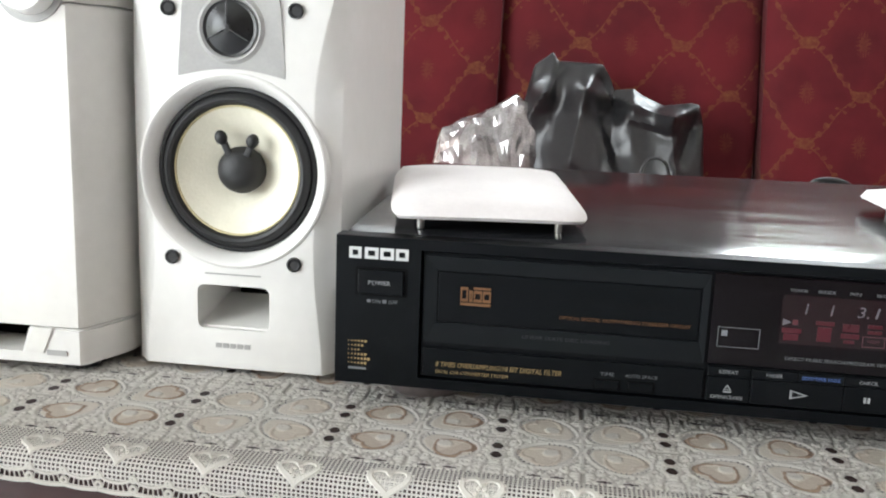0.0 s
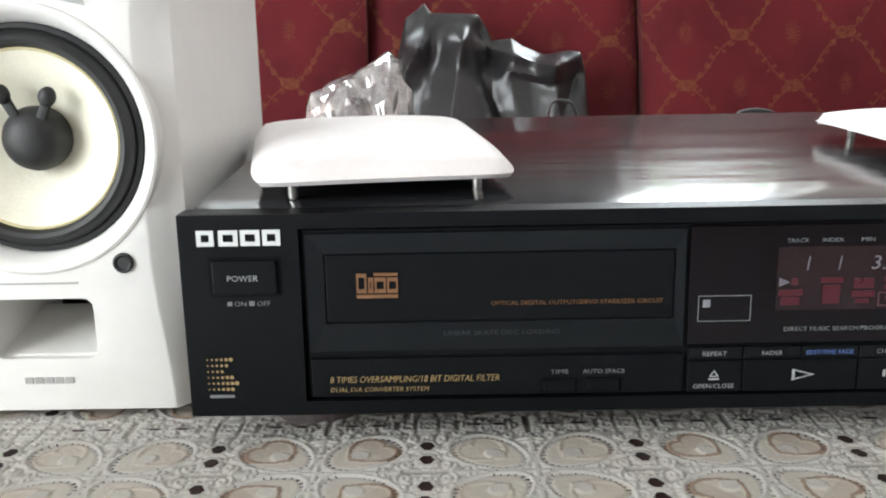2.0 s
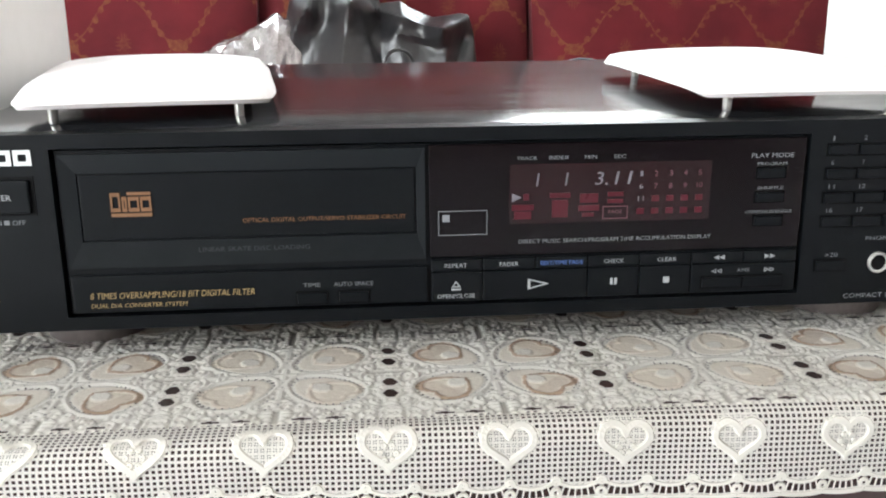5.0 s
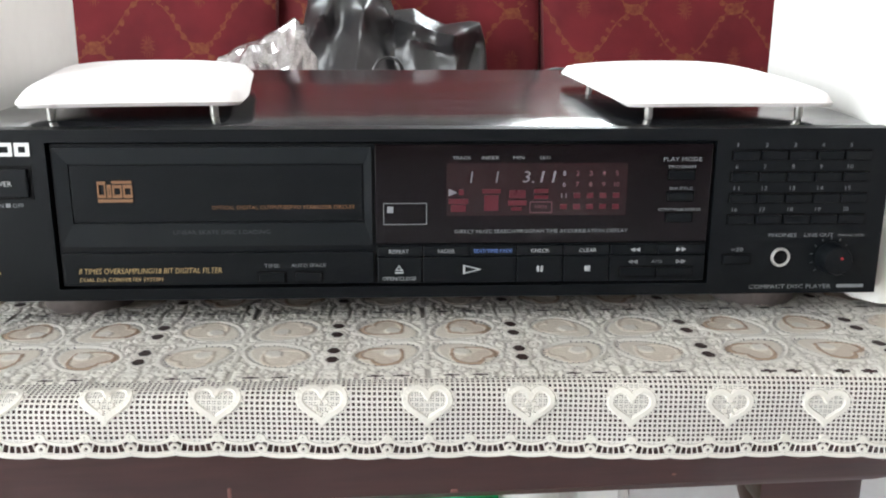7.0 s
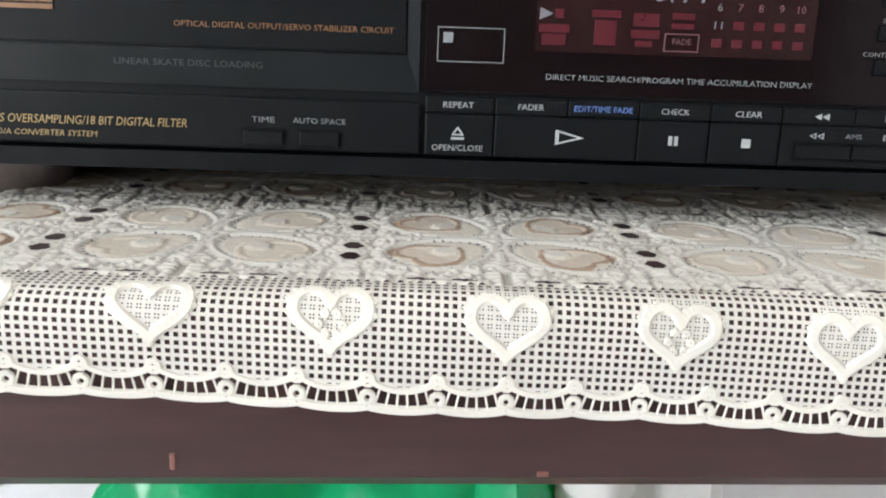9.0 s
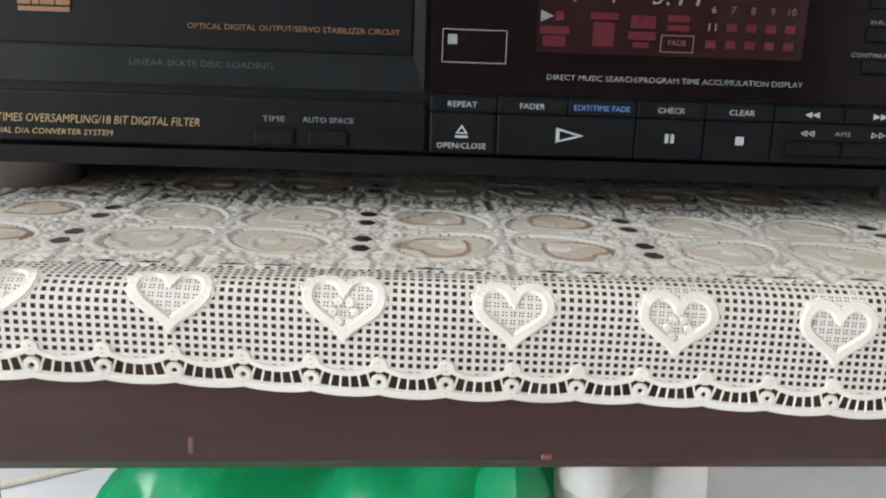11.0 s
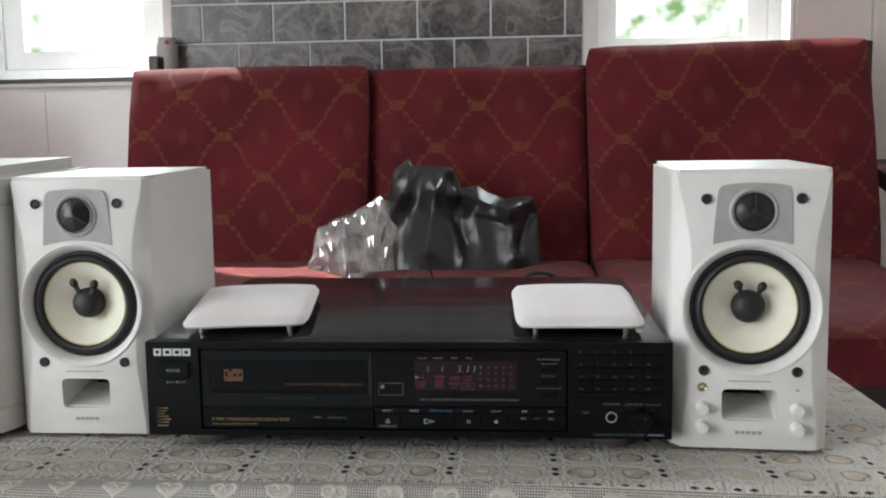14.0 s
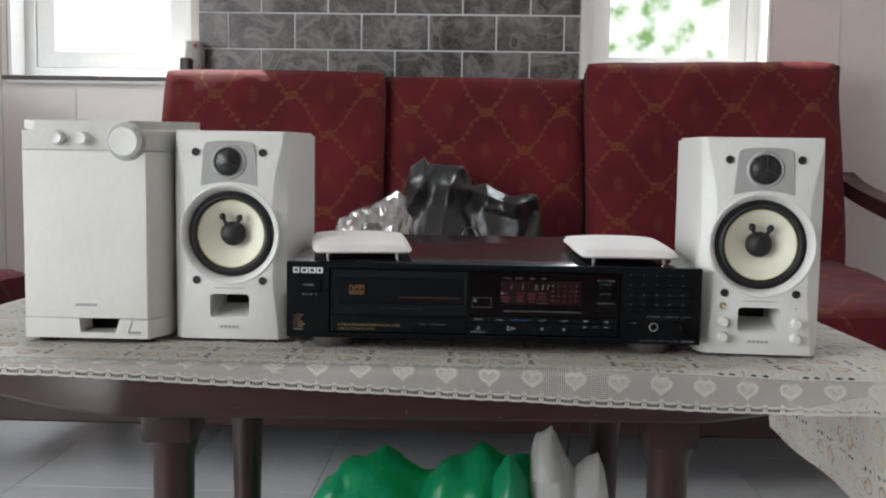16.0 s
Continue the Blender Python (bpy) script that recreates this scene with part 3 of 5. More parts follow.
part("front_panel", rim(bmesh.new(), (-0.215, 0.215, FZ, FZ + 0.0792), (-0.1705, 0.1325, FZ + 0.0055, FZ + 0.0735), 0.0, 0.0125), BLACK_PLASTIC, player)
pbox("inner_panel", -169.5, 131.5, 6.3, 72.7, 0.0022, 0.0118, BLACK_PLASTIC, 0.0006)
bm = rim(bmesh.new(), (-0.168, -0.0262, FZ + 0.0255, FZ + 0.0712), (-0.1617, -0.0297, FZ + 0.0362, FZ + 0.0636), 0.0006, 0.0021, 0.0006)
part("tray_frame", bm, BLACK_LEDGE, player)
pbox("disc_tray", -161, -30.4, 37, 63, 0.0014, 0.0021, BLACK_PLASTIC, 0.0003)
pbox("lower_panel", -168, -25.6, 6.9, 22.4, 0.0004, 0.0021, BLACK_PLASTIC, 0.0005)
pbox("display_window", -24.6, 131, 26, 72, 0.0006, 0.0021, BLACK_GLASS, 0.0004, "smoked glossy display window")
pbox("power_button", -203, -179, 49, 62, -0.0016, 0.0008, BLACK_PLASTIC, 0.0006)
part("button_recess", rim(bmesh.new(), (-0.2045, -0.1772, FZ + 0.048, FZ + 0.0633), (-0.2031, -0.1789, FZ + 0.0489, FZ + 0.0621), -0.0003, 0.0005), GROOVE, player)

# printed marks: the maker's word becomes four plain blocks
for k, w in enumerate((7.4, 8.2, 8.2, 7.6)):
    x = -208 + 8.15 * k
    part("logo_block", rim(bmesh.new(), mm(x, x + w - 1.0) + [FZ + 0.0675, FZ + 0.0735], mm(x + 1.7, x + w - 2.7) + [FZ + 0.0691, FZ + 0.0719], -0.0005, -0.0002), LOGO_WHITE, player, "plain white logo block")
centred("POWER", -191.5, 55.4, 11.5, 2.3, PRINT_WHITE, -0.0019)
ptext("ON", -195.5, -191, 44.3, 46.2, PRINT_GREY)
ptext("OFF", -187, -182, 44.3, 46.2, PRINT_GREY)
pbox("mark", -198.2, -196.4, 44.4, 46, -0.0004, -0.0001, PRINT_GREY)
pbox("mark", -190, -188, 44.4, 46.2, -0.0004, -0.0001, PRINT_GREY)
bm = bmesh.new()
for r in range(6):
    for c in range(7):
        if c < 2 + abs(5 - 2 * r) // 2 + (r in (3, 4)) * 2 + 2:
            bmesh.ops.create_circle(bm, cap_ends=True, radius=0.00035 + 0.00009 * c, segments=8, matrix=facing(-0.2075 + 0.0018 * c, -0.0004, FZ + 0.0232 - 0.0024 * r))
part("dot_emblem", bm, PRINT_GOLD, player, "emblem of small gold dots")
pbox("mark", -207.5, -198, 7.7, 8.9, -0.0004, -0.0001, PRINT_GREY)
# disc emblem as plain orange bars
for x0, x1, z0, z1 in ((-143, -134, 54.8, 56.0), (-149.6, -134, 46.2, 47.6)):
    pbox("emblem_bar", x0, x1, z0, z1, 0.0009, 0.0013, PRINT_ORANGE)
for x0, x1, z1 in ((-149.6, -145.8, 55.8), (-145.2, -143.3, 54.2), (-142.8, -138.6, 54.2), (-138.1, -134, 54.2)):
    part("emblem_block", rim(bmesh.new(), mm(x0, x1) + [FZ + 0.0482, FZ + z1 / 1000], mm(x0 + 0.75, x1 - 0.75) + [FZ + 0.0497, FZ + z1 / 1000 - 0.0015], 0.0009, 0.0013), PRINT_ORANGE, player)
ptext("OPTICAL DIGITAL OUTPUT/SERVO STABILIZER CIRCUIT", -99, -34, 42.6, 44.3, PRINT_ORANGE, 0.0012)
ptext("8 TIMES OVERSAMPLING/18 BIT DIGITAL FILTER", -161, -96, 12.8, 15.4, PRINT_GOLD, 0.0001, 0.2)
ptext("DUAL D/A CONVERTER SYSTEM", -161, -123, 9.1, 10.9, PRINT_GOLD, 0.0001, 0.2)
ptext("LINEAR SKATE DISC LOADING", -117, -73, 31.1, 33.0, EMBOSS, 0.0008)
centred("TIME", -73, 16, 7.0, 1.7, PRINT_GREY, 0.0001)
centred("AUTO SPACE", -56, 16, 16, 1.7, PRINT_GREY, 0.0001)


def button(x0, x1, z0, z1, y=0.0, proud=0.0009, material=None):
    ob = pbox("button", x0, x1, z0, z1, y - proud, y + 0.0008, material or BLACK_PLASTIC, 0.0003)
    a = mm(x0 - 0.7, x1 + 0.7, z0 - 0.7, z1 + 0.7)
    b = mm(x0 - 0.05, x1 + 0.05, z0 - 0.05, z1 + 0.05)
    part("surround", rim(bmesh.new(), (a[0], a[1], a[2] + FZ, a[3] + FZ), (b[0], b[1], b[2] + FZ, b[3] + FZ), y - 0.0003, y + 0.0008), GROOVE, player)
    return ob


button(-79, -67, 8.3, 12.7, 0.0004)
button(-62, -50, 8.3, 12.7, 0.0004)
# display
pbox("red_filter", 8, 91.5, 39, 63.5, 0.0004, 0.0009, RED_FILTER, 0.0)
for word, x, w in (("TRACK", 15, 8.5), ("INDEX", 28, 8), ("MIN", 41, 5), ("SEC", 53, 5)):
    centred(word, x, 66, w, 1.5, PRINT_GREY, 0.0003)
for body, x0, x1 in (("1", 18.8, 20.2), ("1", 30.6, 32), ("3", 43, 46.6), ("11", 51, 58.5)):
    ptext(body, x0, x1, 54.5, 59.8, DIGIT, 0.0002, 0.15)
pbox("decimal_point", 47.4, 48.2, 54.4, 55.2, 0.0001, 0.0004, DIGIT)
for k in range(20):
    r, c = divmod(k, 5)
    body, x, z = str(k + 1), 62.3 + 6.1 * c, 58.7 - 5.2 * r
    if k < 11:
        centred(body, x, z, 1.2 if k in (0, 10) and k == 0 else (1.5 if k < 9 else 2.4), 2.2, DIGIT if k in (0, 5, 10) else DIGIT_PINK, 0.0002)
    else:
        pbox("unlit_number", x - 1.5, x + 1.5, z - 1.2, z + 1.2, 0.0001, 0.0004, RED_MARK)
part("play_arrow", outline(bmesh.new(), [(x / 1000, z / 1000 + FZ) for x, z in ((9, 48.2), (13, 50), (9, 51.8))], 0.0001, 0.0004), DIGIT, player, "lit white play arrow")
for x0, x1, z0, z1 in ((13.6, 16, 48.8, 51.4), (9, 18, 44.6, 47), (10, 17, 41, 44.2), (24.5, 33, 49.5, 51.5), (25.5, 32, 41.4, 48.6), (37, 44.5, 47.2, 51), (36.5, 45, 43.8, 46.2), (38, 43, 41.4, 43), (48.5, 55, 49.6, 51.4), (48.5, 55, 46.8, 48.4)):
    pbox("unlit_segment", x0, x1, z0, z1, 0.0001, 0.0004, RED_MARK)
part("fade_box", rim(bmesh.new(), mm(46.6, 57) + [FZ + 0.0402, FZ + 0.0455], mm(46.9, 56.7) + [FZ + 0.0405, FZ + 0.0452], 0.0001, 0.0004), DIGIT_PINK, player)
centred("FADE", 51.8, 43.2, 5.6, 1.6, DIGIT_PINK, 0.0002)
ptext("DIRECT MUSIC SEARCH/PROGRAM TIME ACCUMULATION DISPLAY", 12, 93, 30.7, 32.4, PRINT_GREY, 0.0004)
part("sensor_window", rim(bmesh.new(), mm(-21, -1) + [FZ + 0.035, FZ + 0.0452], mm(-20.7, -1.3) + [FZ + 0.0353, FZ + 0.0449], 0.0003, 0.0005), PRINT_GREY, player, "thin white outline of the sensor window")
pbox("mark", -19.3, -16.4, 40.6, 43.6, 0.0003, 0.0005, PRINT_GREY)
centred("PLAY MODE", 117, 65, 18, 1.9, PRINT_GREY, 0.0004)
for word, z, w in (("PROGRAM", 61.5, 12.5), ("SHUFFLE", 51.4, 11), ("CONTINUE/SINGLE", 41.4, 20)):
    centred(word, 117, z, w, 1.3, PRINT_GREY, 0.0004)
    button(111, 122.5, z - 5.6, z - 1.9, 0.0006, 0.0012)
# transport keys
for x0, x1 in ((-24, -3.2), (-2.8, 19), (19.4, 40.8), (41.2, 62.8), (63.2, 84.8), (85.2, 107.3), (107.7, 130.6)):
    pbox("key", x0, x1, 19.9, 24.9, -0.0002, 0.0021, BLACK_PLASTIC, 0.0005)
for x0, x1 in ((-24, -3.2), (-2.8, 40.8), (41.2, 62.8), (63.2, 84.8), (85.2, 130.6)):
    pbox("key", x0, x1, 6.9, 19.6, -0.0004, 0.0021, BLACK_PLASTIC, 0.0006)
for word, x, w, mat_ in (("REPEAT", -14, 9.2, PRINT_WHITE), ("FADER", 8, 7.8, PRINT_WHITE), ("EDIT/TIME FADE", 30, 17.8, PRINT_BLUE), ("CHECK", 52, 8.6, PRINT_WHITE), ("CLEAR", 74.5, 8.2, PRINT_WHITE)):
    centred(word, x, 22.4, w, 1.75, mat_, -0.0005)
centred("OPEN/CLOSE", -14, 9.4, 15.6, 1.8, PRINT_WHITE, -0.0007)


def flat_shape(pts, material, name="symbol", y=-0.0008):
    part(name, outline(bmesh.new(), [(x / 1000, z / 1000 + FZ) for x, z in pts], y, y + 0.0003), material, player)


def triangle_ring(pts, t, name="symbol"):
    cx, cz = sum(p[0] for p in pts) / 3, sum(p[1] for p in pts) / 3
    bm = bmesh.new()
    o = [bm.verts.new((x / 1000, -0.0008, z / 1000 + FZ)) for x, z in pts]
    i = [bm.verts.new(((cx + (x - cx) * t) / 1000, -0.0008, (cz + (z - cz) * t) / 1000 + FZ)) for x, z in pts]
    for k in range(3):
        bm.faces.new((o[k], o[(k + 1) % 3], i[(k + 1) % 3], i[k]))
    part(name, bm, PRINT_WHITE, player)


triangle_ring(((-16, 13.2), (-12, 13.2), (-14, 16)), 0.55)
pbox("symbol", -16, -12, 11.9, 12.6, -0.0008, -0.0005, PRINT_WHITE)
triangle_ring(((15.8, 11.2), (24.8, 13.6), (15.8, 16)), 0.62)
for x in (50.6, 52.4):
    pbox("symbol", x, x + 1.1, 12.2, 15, -0.0008, -0.0005, PRINT_WHITE)
pbox("symbol", 73.2, 75.9, 12.2, 14.9, -0.0008, -0.0005, PRINT_WHITE)
for x, s in ((97, -1), (119, 1)):
    for d in (-1.2, 1.2):
        flat_shape(((x + d - s * 1.1, 21.4), (x + d + s * 1.1, 22.4), (x + d - s * 1.1, 23.4)), PRINT_WHITE, y=-0.0006)
for x, s in ((96, -1), (119, 1)):
    for d in (-1.2, 1.2):
        triangle_ring(((x + d - s * 1.1, 15.6), (x + d + s * 1.1, 16.6), (x + d - s * 1.1, 17.6)), 0.5)
centred("AMS", 107.5, 16.7, 5.2, 1.5, PRINT_GREY, -0.0007)
button(90, 107, 9.6, 13.8, -0.0004)
button(107.6, 124.5, 9.6, 13.8, -0.0004)
# number keys
for k in range(20):
    r, c = divmod(k, 5)
    x, z = 140 + 13.25 * c, 64.8 - 10.1 * r
    button(x, x + 12.2, z, z + 4.0, 0.0, 0.0013)
    n_ = str(k + 1)
    ptext(n_, x + 1.6, x + 1.6 + (1.3 if len(n_) == 1 and k else 0.7 if k == 0 else 2.6), z + 5.8, z + 7.7, PRINT_GREY)
ptext(">20", 143, 148.6, 21, 22.9, PRINT_GREY)
button(139.3, 152, 15.2, 19.4, 0.0, 0.0012)
centred("PHONES", 167, 28.8, 13.5, 1.8, PRINT_GREY)
centred("LINE OUT", 184.5, 28.8, 14, 1.8, PRINT_GREY)
centred("/PHONE LEVEL", 200, 28.6, 13, 1.1, PRINT_GREY)
ptext("COMPACT DISC PLAYER", 153, 193, 2.5, 4.5, PRINT_GREY)
pbox("mark", 196, 209, 2.7, 4.3, -0.0004, -0.0001, PRINT_GREY)
jack = part("headphone_socket", lathe(bmesh.new(), [(0.0034, -0.008), (0.0034, 0.0008), (0.0037, 0.0012), (0.0043, 0.0012), (0.0047, 0.0005), (0.0047, 0)], facing(0.167, 0, FZ + 0.018), 28), STEEL, player, "silvery headphone socket", True)
part("socket_hole", lathe(bmesh.new(), [(0.0035, 0.0002), (0, 0.0002)], facing(0.167, -0.0001, FZ + 0.018), 20), GROOVE, jack)
dial = part("level_knob", lathe(bmesh.new(), [(0.0073, 0), (0.0071, 0.008), (0.0064, 0.0092), (0, 0.0092)], facing(0.191, 0, FZ + 0.018), 36), BLACK_PLASTIC, player, smooth=True)
# the dot is no lamp; its brightness comes from an emissive material
part("knob_marker", lathe(bmesh.new(), [(0.0007, 0), (0.0007, 0.0003), (0, 0.0003)], facing(0.1925, -0.0092, FZ + 0.0195), 10), RED_GLOW, dial, "red dot on the knob, given a faint glow")
bm = bmesh.new()
for k in range(11):
    a = radians(-135 + 27 * k)
    box(bm, -0.0003, 0.0003, -0.0003, 0, 0.0085, 0.0098, m=Matrix.Translation((0.191, 0, FZ + 0.018)) @ Matrix.Rotation(a, 4, "Y"))
part("scale_ticks", bm, EMBOSS, player)
for x, y in ((-0.172, 0.045), (0.172, 0.045), (-0.172, 0.26), (0.172, 0.26)):
    part("foot", lathe(bmesh.new(), [(0, 0), (0.0215, 0), (0.0225, 0.002), (0.0225, 0.0135), (0.021, 0.0152), (0, 0.0152)], Matrix.Translation((x, y, 0)), 36), BRONZE_FOOT, player, "bronze-grey round foot", True)

# ---- loudspeaker grilles lying on the player ----
PLAYER_TOP = CLOTH_Z + FZ + 0.0794


def grille(x, y, yaw):
    g_ = thing("speaker_grille", x, y, PLAYER_TOP + 0.0006 + 0.034 * (y - 0.011), "white cloth speaker grille lying face up on its pins", "speaker grille", yaw, "loose speaker grilles")
    g_.matrix_world = g_.matrix_world @ pose(0, 0, 0, 2.1)
    n_, hw, hd = 24, 0.056, 0.084
    for name, z0, rise, thick, mat_, grow in (("cloth_panel", 0.0074, 0.0095, 0.0085, GRILLE_CLOTH, 0.0), ("frame", 0.0068, 0.0, 0.002, GRILLE_FRAME, -0.012)):
        bm = bmesh.new()
        tops, lows = [], []
        for j in range(n_ + 1):
            v = -1 + 2 * j / n_
            row_t, row_l = [], []
            for i in range(n_ + 1):
                u = -1 + 2 * i / n_
                w = (hw + grow) * (1 + 0.035 * v - 0.03 * (1 - v * v) * 0.6)
                d = (hd + grow) * (1 - 0.03 * (1 - u * u) * 0.6)
                k = 1 - 0.075 * (abs(u * v)) ** 5
                px, py = u * w * k, v * d * k
                e = max(abs(u), abs(v))
                roll_ = max(0.0, (e - 0.86) / 0.14)
                droop = -0.0007 * abs(u * v) ** 3 if rise else 0.0
                zt = droop + z0 + thick * (0.72 - roll_ ** 2.4 * 0.5) + rise * 0.62 * (1 - abs(v) ** 3) * (1 - abs(u) ** 3)
                row_t.append(bm.verts.new((px, py, zt)))
                row_l.append(bm.verts.new((px * (1 - 0.02 * (e > 0.99)), py * (1 - 0.02 * (e > 0.99)), droop + z0 + rise * 0.3 * (1 - v * v))))
            tops.append(row_t)
            lows.append(row_l)
        for j in range(n_):
            for i in range(n_):
                bm.faces.new((tops[j][i], tops[j][i + 1], tops[j + 1][i + 1], tops[j + 1][i]))
                bm.faces.new((lows[j][i], lows[j + 1][i], lows[j + 1][i + 1], lows[j][i + 1]))
        for k in range(n_):
            bm.faces.new((tops[0][k], lows[0][k], lows[0][k + 1], tops[0][k + 1]))
            bm.faces.new((tops[n_][k + 1], lows[n_][k + 1], lows[n_][k], tops[n_][k]))
            bm.faces.new((tops[k][0], tops[k + 1][0], lows[k + 1][0], lows[k][0]))
            bm.faces.new((tops[k + 1][n_], tops[k][n_], lows[k][n_], lows[k + 1][n_]))
        part(name, bm, mat_, g_, smooth=True)
    for sx in (-1, 1):
        for sy in (-1, 1):
            part("pin", lathe(bmesh.new(), [(0, 0), (0.0016, 0), (0.002, 0.001), (0.002, 0.0105), (0, 0.0105)], Matrix.Translation((sx * 0.037, sy * 0.0695, 0)), 14), STEEL, g_, "short metal pin", True)
    return g_


grille(-0.150, 0.100, 9)
grille(0.1445, 0.098, 0)

# ---- loudspeakers ----


def smooth_step(v):
    v = min(1.0, max(0.0, v))
    return v * v * (3 - 2 * v)


def speaker(x, y, yaw, controls, label):
    s = thing("bookshelf_speaker", x, y, CLOTH_Z, label, "loudspeaker", yaw, "pair of white loudspeakers")
    H, D, LIFT = 0.2295, 0.166, 0.0045
    # cabinet whose front edges are cut back by scooped cheeks, widest beside the woofer
    bm = bmesh.new()
    levels = []
    for i in range(25):
        f = i / 24
        flat = 0.0525 - 0.0055 * smooth_step(f / 0.3) if f < 0.5 else 0.047 + 0.0108 * smooth_step((f - 0.68) / 0.34)
        lean = 0.003 * max(0.0, (f - 0.7) / 0.3) ** 2
        half_ring = [(-0.063, D), (-0.063, 0.036), (-0.0628, 0.026), (-0.0622, 0.0165), (-0.0614, 0.0105), (-0.0606, 0.0085)]
        run = 0.0606 - flat
        half_ring += [(-flat - run * 0.5, 0.0085 * (0.5 + 0.12 * run / 0.0172)), (-flat - 0.0006, 0.0004), (-flat + 0.0008, 0.0)]
        ring = half_ring + [(-p, q) for p, q in reversed(half_ring)]
        z = LIFT + f * (H - LIFT)
        levels.append([bm.verts.new((p, q + (lean if q < 0.03 else 0), z + (0.03 * q if i == 24 else 0))) for p, q in ring])
    bm.faces.new(levels[0][::-1])
    bm.faces.new(levels[-1])
    for lo, hi in zip(levels, levels[1:]):
        for k in range(len(lo)):
            j = (k + 1) % len(lo)
            bm.faces.new((lo[k], lo[j], hi[j], hi[k]))
    top = [e for e in bm.edges if all(v.co.z > H - 1e-4 for v in e.verts)]
    bmesh.ops.bevel(bm, geom=top, offset=0.003, segments=2, affect="EDGES")
    for sx in (-1, 1):
        for y_ in (0.022, 0.135):
            part("foot", lathe(bmesh.new(), [(0, 0), (0.008, 0), (0.0085, 0.001), (0.0085, LIFT + 0.0005), (0, LIFT + 0.0005)], Matrix.Translation((sx * 0.045, y_, 0)), 20), BLACK_RUBBER, s, "flat black rubber foot", True)
    W = 0.1185
    holes = bmesh.new()
    lathe(holes, [(0, 0.02), (0.0522, 0.02), (0.0522, -0.04), (0, -0.04)], facing(0, 0, W), 64)
    lathe(holes, [(0, 0.02), (0.0165, 0.02), (0.0165, -0.022), (0, -0.022)], facing(0, 0, 0.1965), 32)
    me = carved(bm, holes, "cabinet")
    bm = bmesh.new()
    bm.from_mesh(me)
    mouth = bmesh.new()
    box(mouth, -0.0215, 0.0215, -0.02, 0.075, 0.0275, 0.0535, bevel=0.005, segments=3)
    me = carved(bm, mouth, "cabinet")
    part_mesh("cabinet", me, WHITE_BAFFLE, s, smooth=True)
    # woofer: flared ring, rubber surround, deep cone, dome
    wf = part("woofer", lathe(bmesh.new(), [(0.0515, -0.014), (0.0552, -0.014), (0.0549, 0.0008), (0.0543, 0.0022), (0.0532, 0.0027), (0.0519, 0.0022), (0.0498, -0.0005), (0.048, -0.0034), (0.047, -0.0054), (0.0463, -0.0085)], facing(0, 0.0015, W), 72), WHITE_BAFFLE, s, "white flared woofer ring", True)
    part("rubber_surround", lathe(bmesh.new(), [(0.0468, -0.0125), (0.0462, -0.0098), (0.0445, -0.0093), (0.0436, -0.01), (0.042, -0.0068), (0.04, -0.0058), (0.0382, -0.0066), (0.0368, -0.0098), (0.036, -0.012)], facing(0, -0.0028, W), 72), BLACK_RUBBER, wf, "black rubber surround", True)
    part("cone_edge", lathe(bmesh.new(), [(0.037, -0.0094), (0.0362, -0.0091), (0.0355, -0.0105)], facing(0, -0.0028, W), 64), CONE_RIM, wf, "yellowish edge of the cone", True)
    part("cone", lathe(bmesh.new(), [(0.0363, -0.0096), (0.033, -0.0118), (0.026, -0.0158), (0.018, -0.02), (0.01, -0.0235)], facing(0, -0.0028, W), 72), CONE, wf, "cream woven cone", True)
    part("dome", lathe(bmesh.new(), [(0.013, -0.0235), (0.0134, -0.0165), (0.0124, -0.0125), (0.0095, -0.0092), (0.005, -0.0073), (0, -0.0068)], facing(0, -0.0028, W), 40), BLACK_RUBBER, wf, "black centre dome", True)
    for sx, up in ((-1, 0.0185), (1, 0.0172)):
        bm = bmesh.new()
        bmesh.ops.create_uvsphere(bm, u_segments=14, v_segments=10, radius=1, matrix=Matrix.LocRotScale((sx * 0.0092, 0.0072, W + up), Euler((0, radians(sx * 22), 0)), (0.0036, 0.003, 0.0042)))
        box(bm, -0.0019, 0.0019, -0.0014, 0.0014, -0.0105, 0.001, bevel=0.0007, m=Matrix.Translation((sx * 0.009, 0.0085, W + up - 0.001)) @ Matrix.Rotation(radians(sx * 26), 4, "Y"))
        part("lead_terminal", bm, BLACK_RUBBER, wf, "black lead wire boss", True)
    # tweeter
    pts = [(-0.027, 0.2125), (-0.0255, 0.2158), (-0.0225, 0.2175), (-0.012, 0.2187), (0.0, 0.219), (0.012, 0.2187), (0.0225, 0.2175), (0.0255, 0.2158), (0.027, 0.2125)]
    pts += [(0.0278 + 0.0027 * k / 4, 0.2075 - 0.033 * k / 4) for k in range(5)]
    pts += [(0.0305 - 0.061 * k / 12, 0.1705 + 0.0045 * math.sin(math.pi * k / 12)) for k in range(13)]
    pts += [(-0.0305 + 0.0027 * k / 4, 0.1745 + 0.033 * k / 4) for k in range(5)]
    tw = part("tweeter_plate", outline(bmesh.new(), pts, -0.0002, 0.006), GREY_PLATE, s, "grey tweeter plate")
    part("tweeter_horn", lathe(bmesh.new(), [(0.0192, 0.0), (0.0172, 0.0016), (0.0152, 0.0006), (0.0135, -0.004), (0.0128, -0.006)], facing(0, -0.0002, 0.1965), 40), GREY_PLATE, tw, smooth=True)
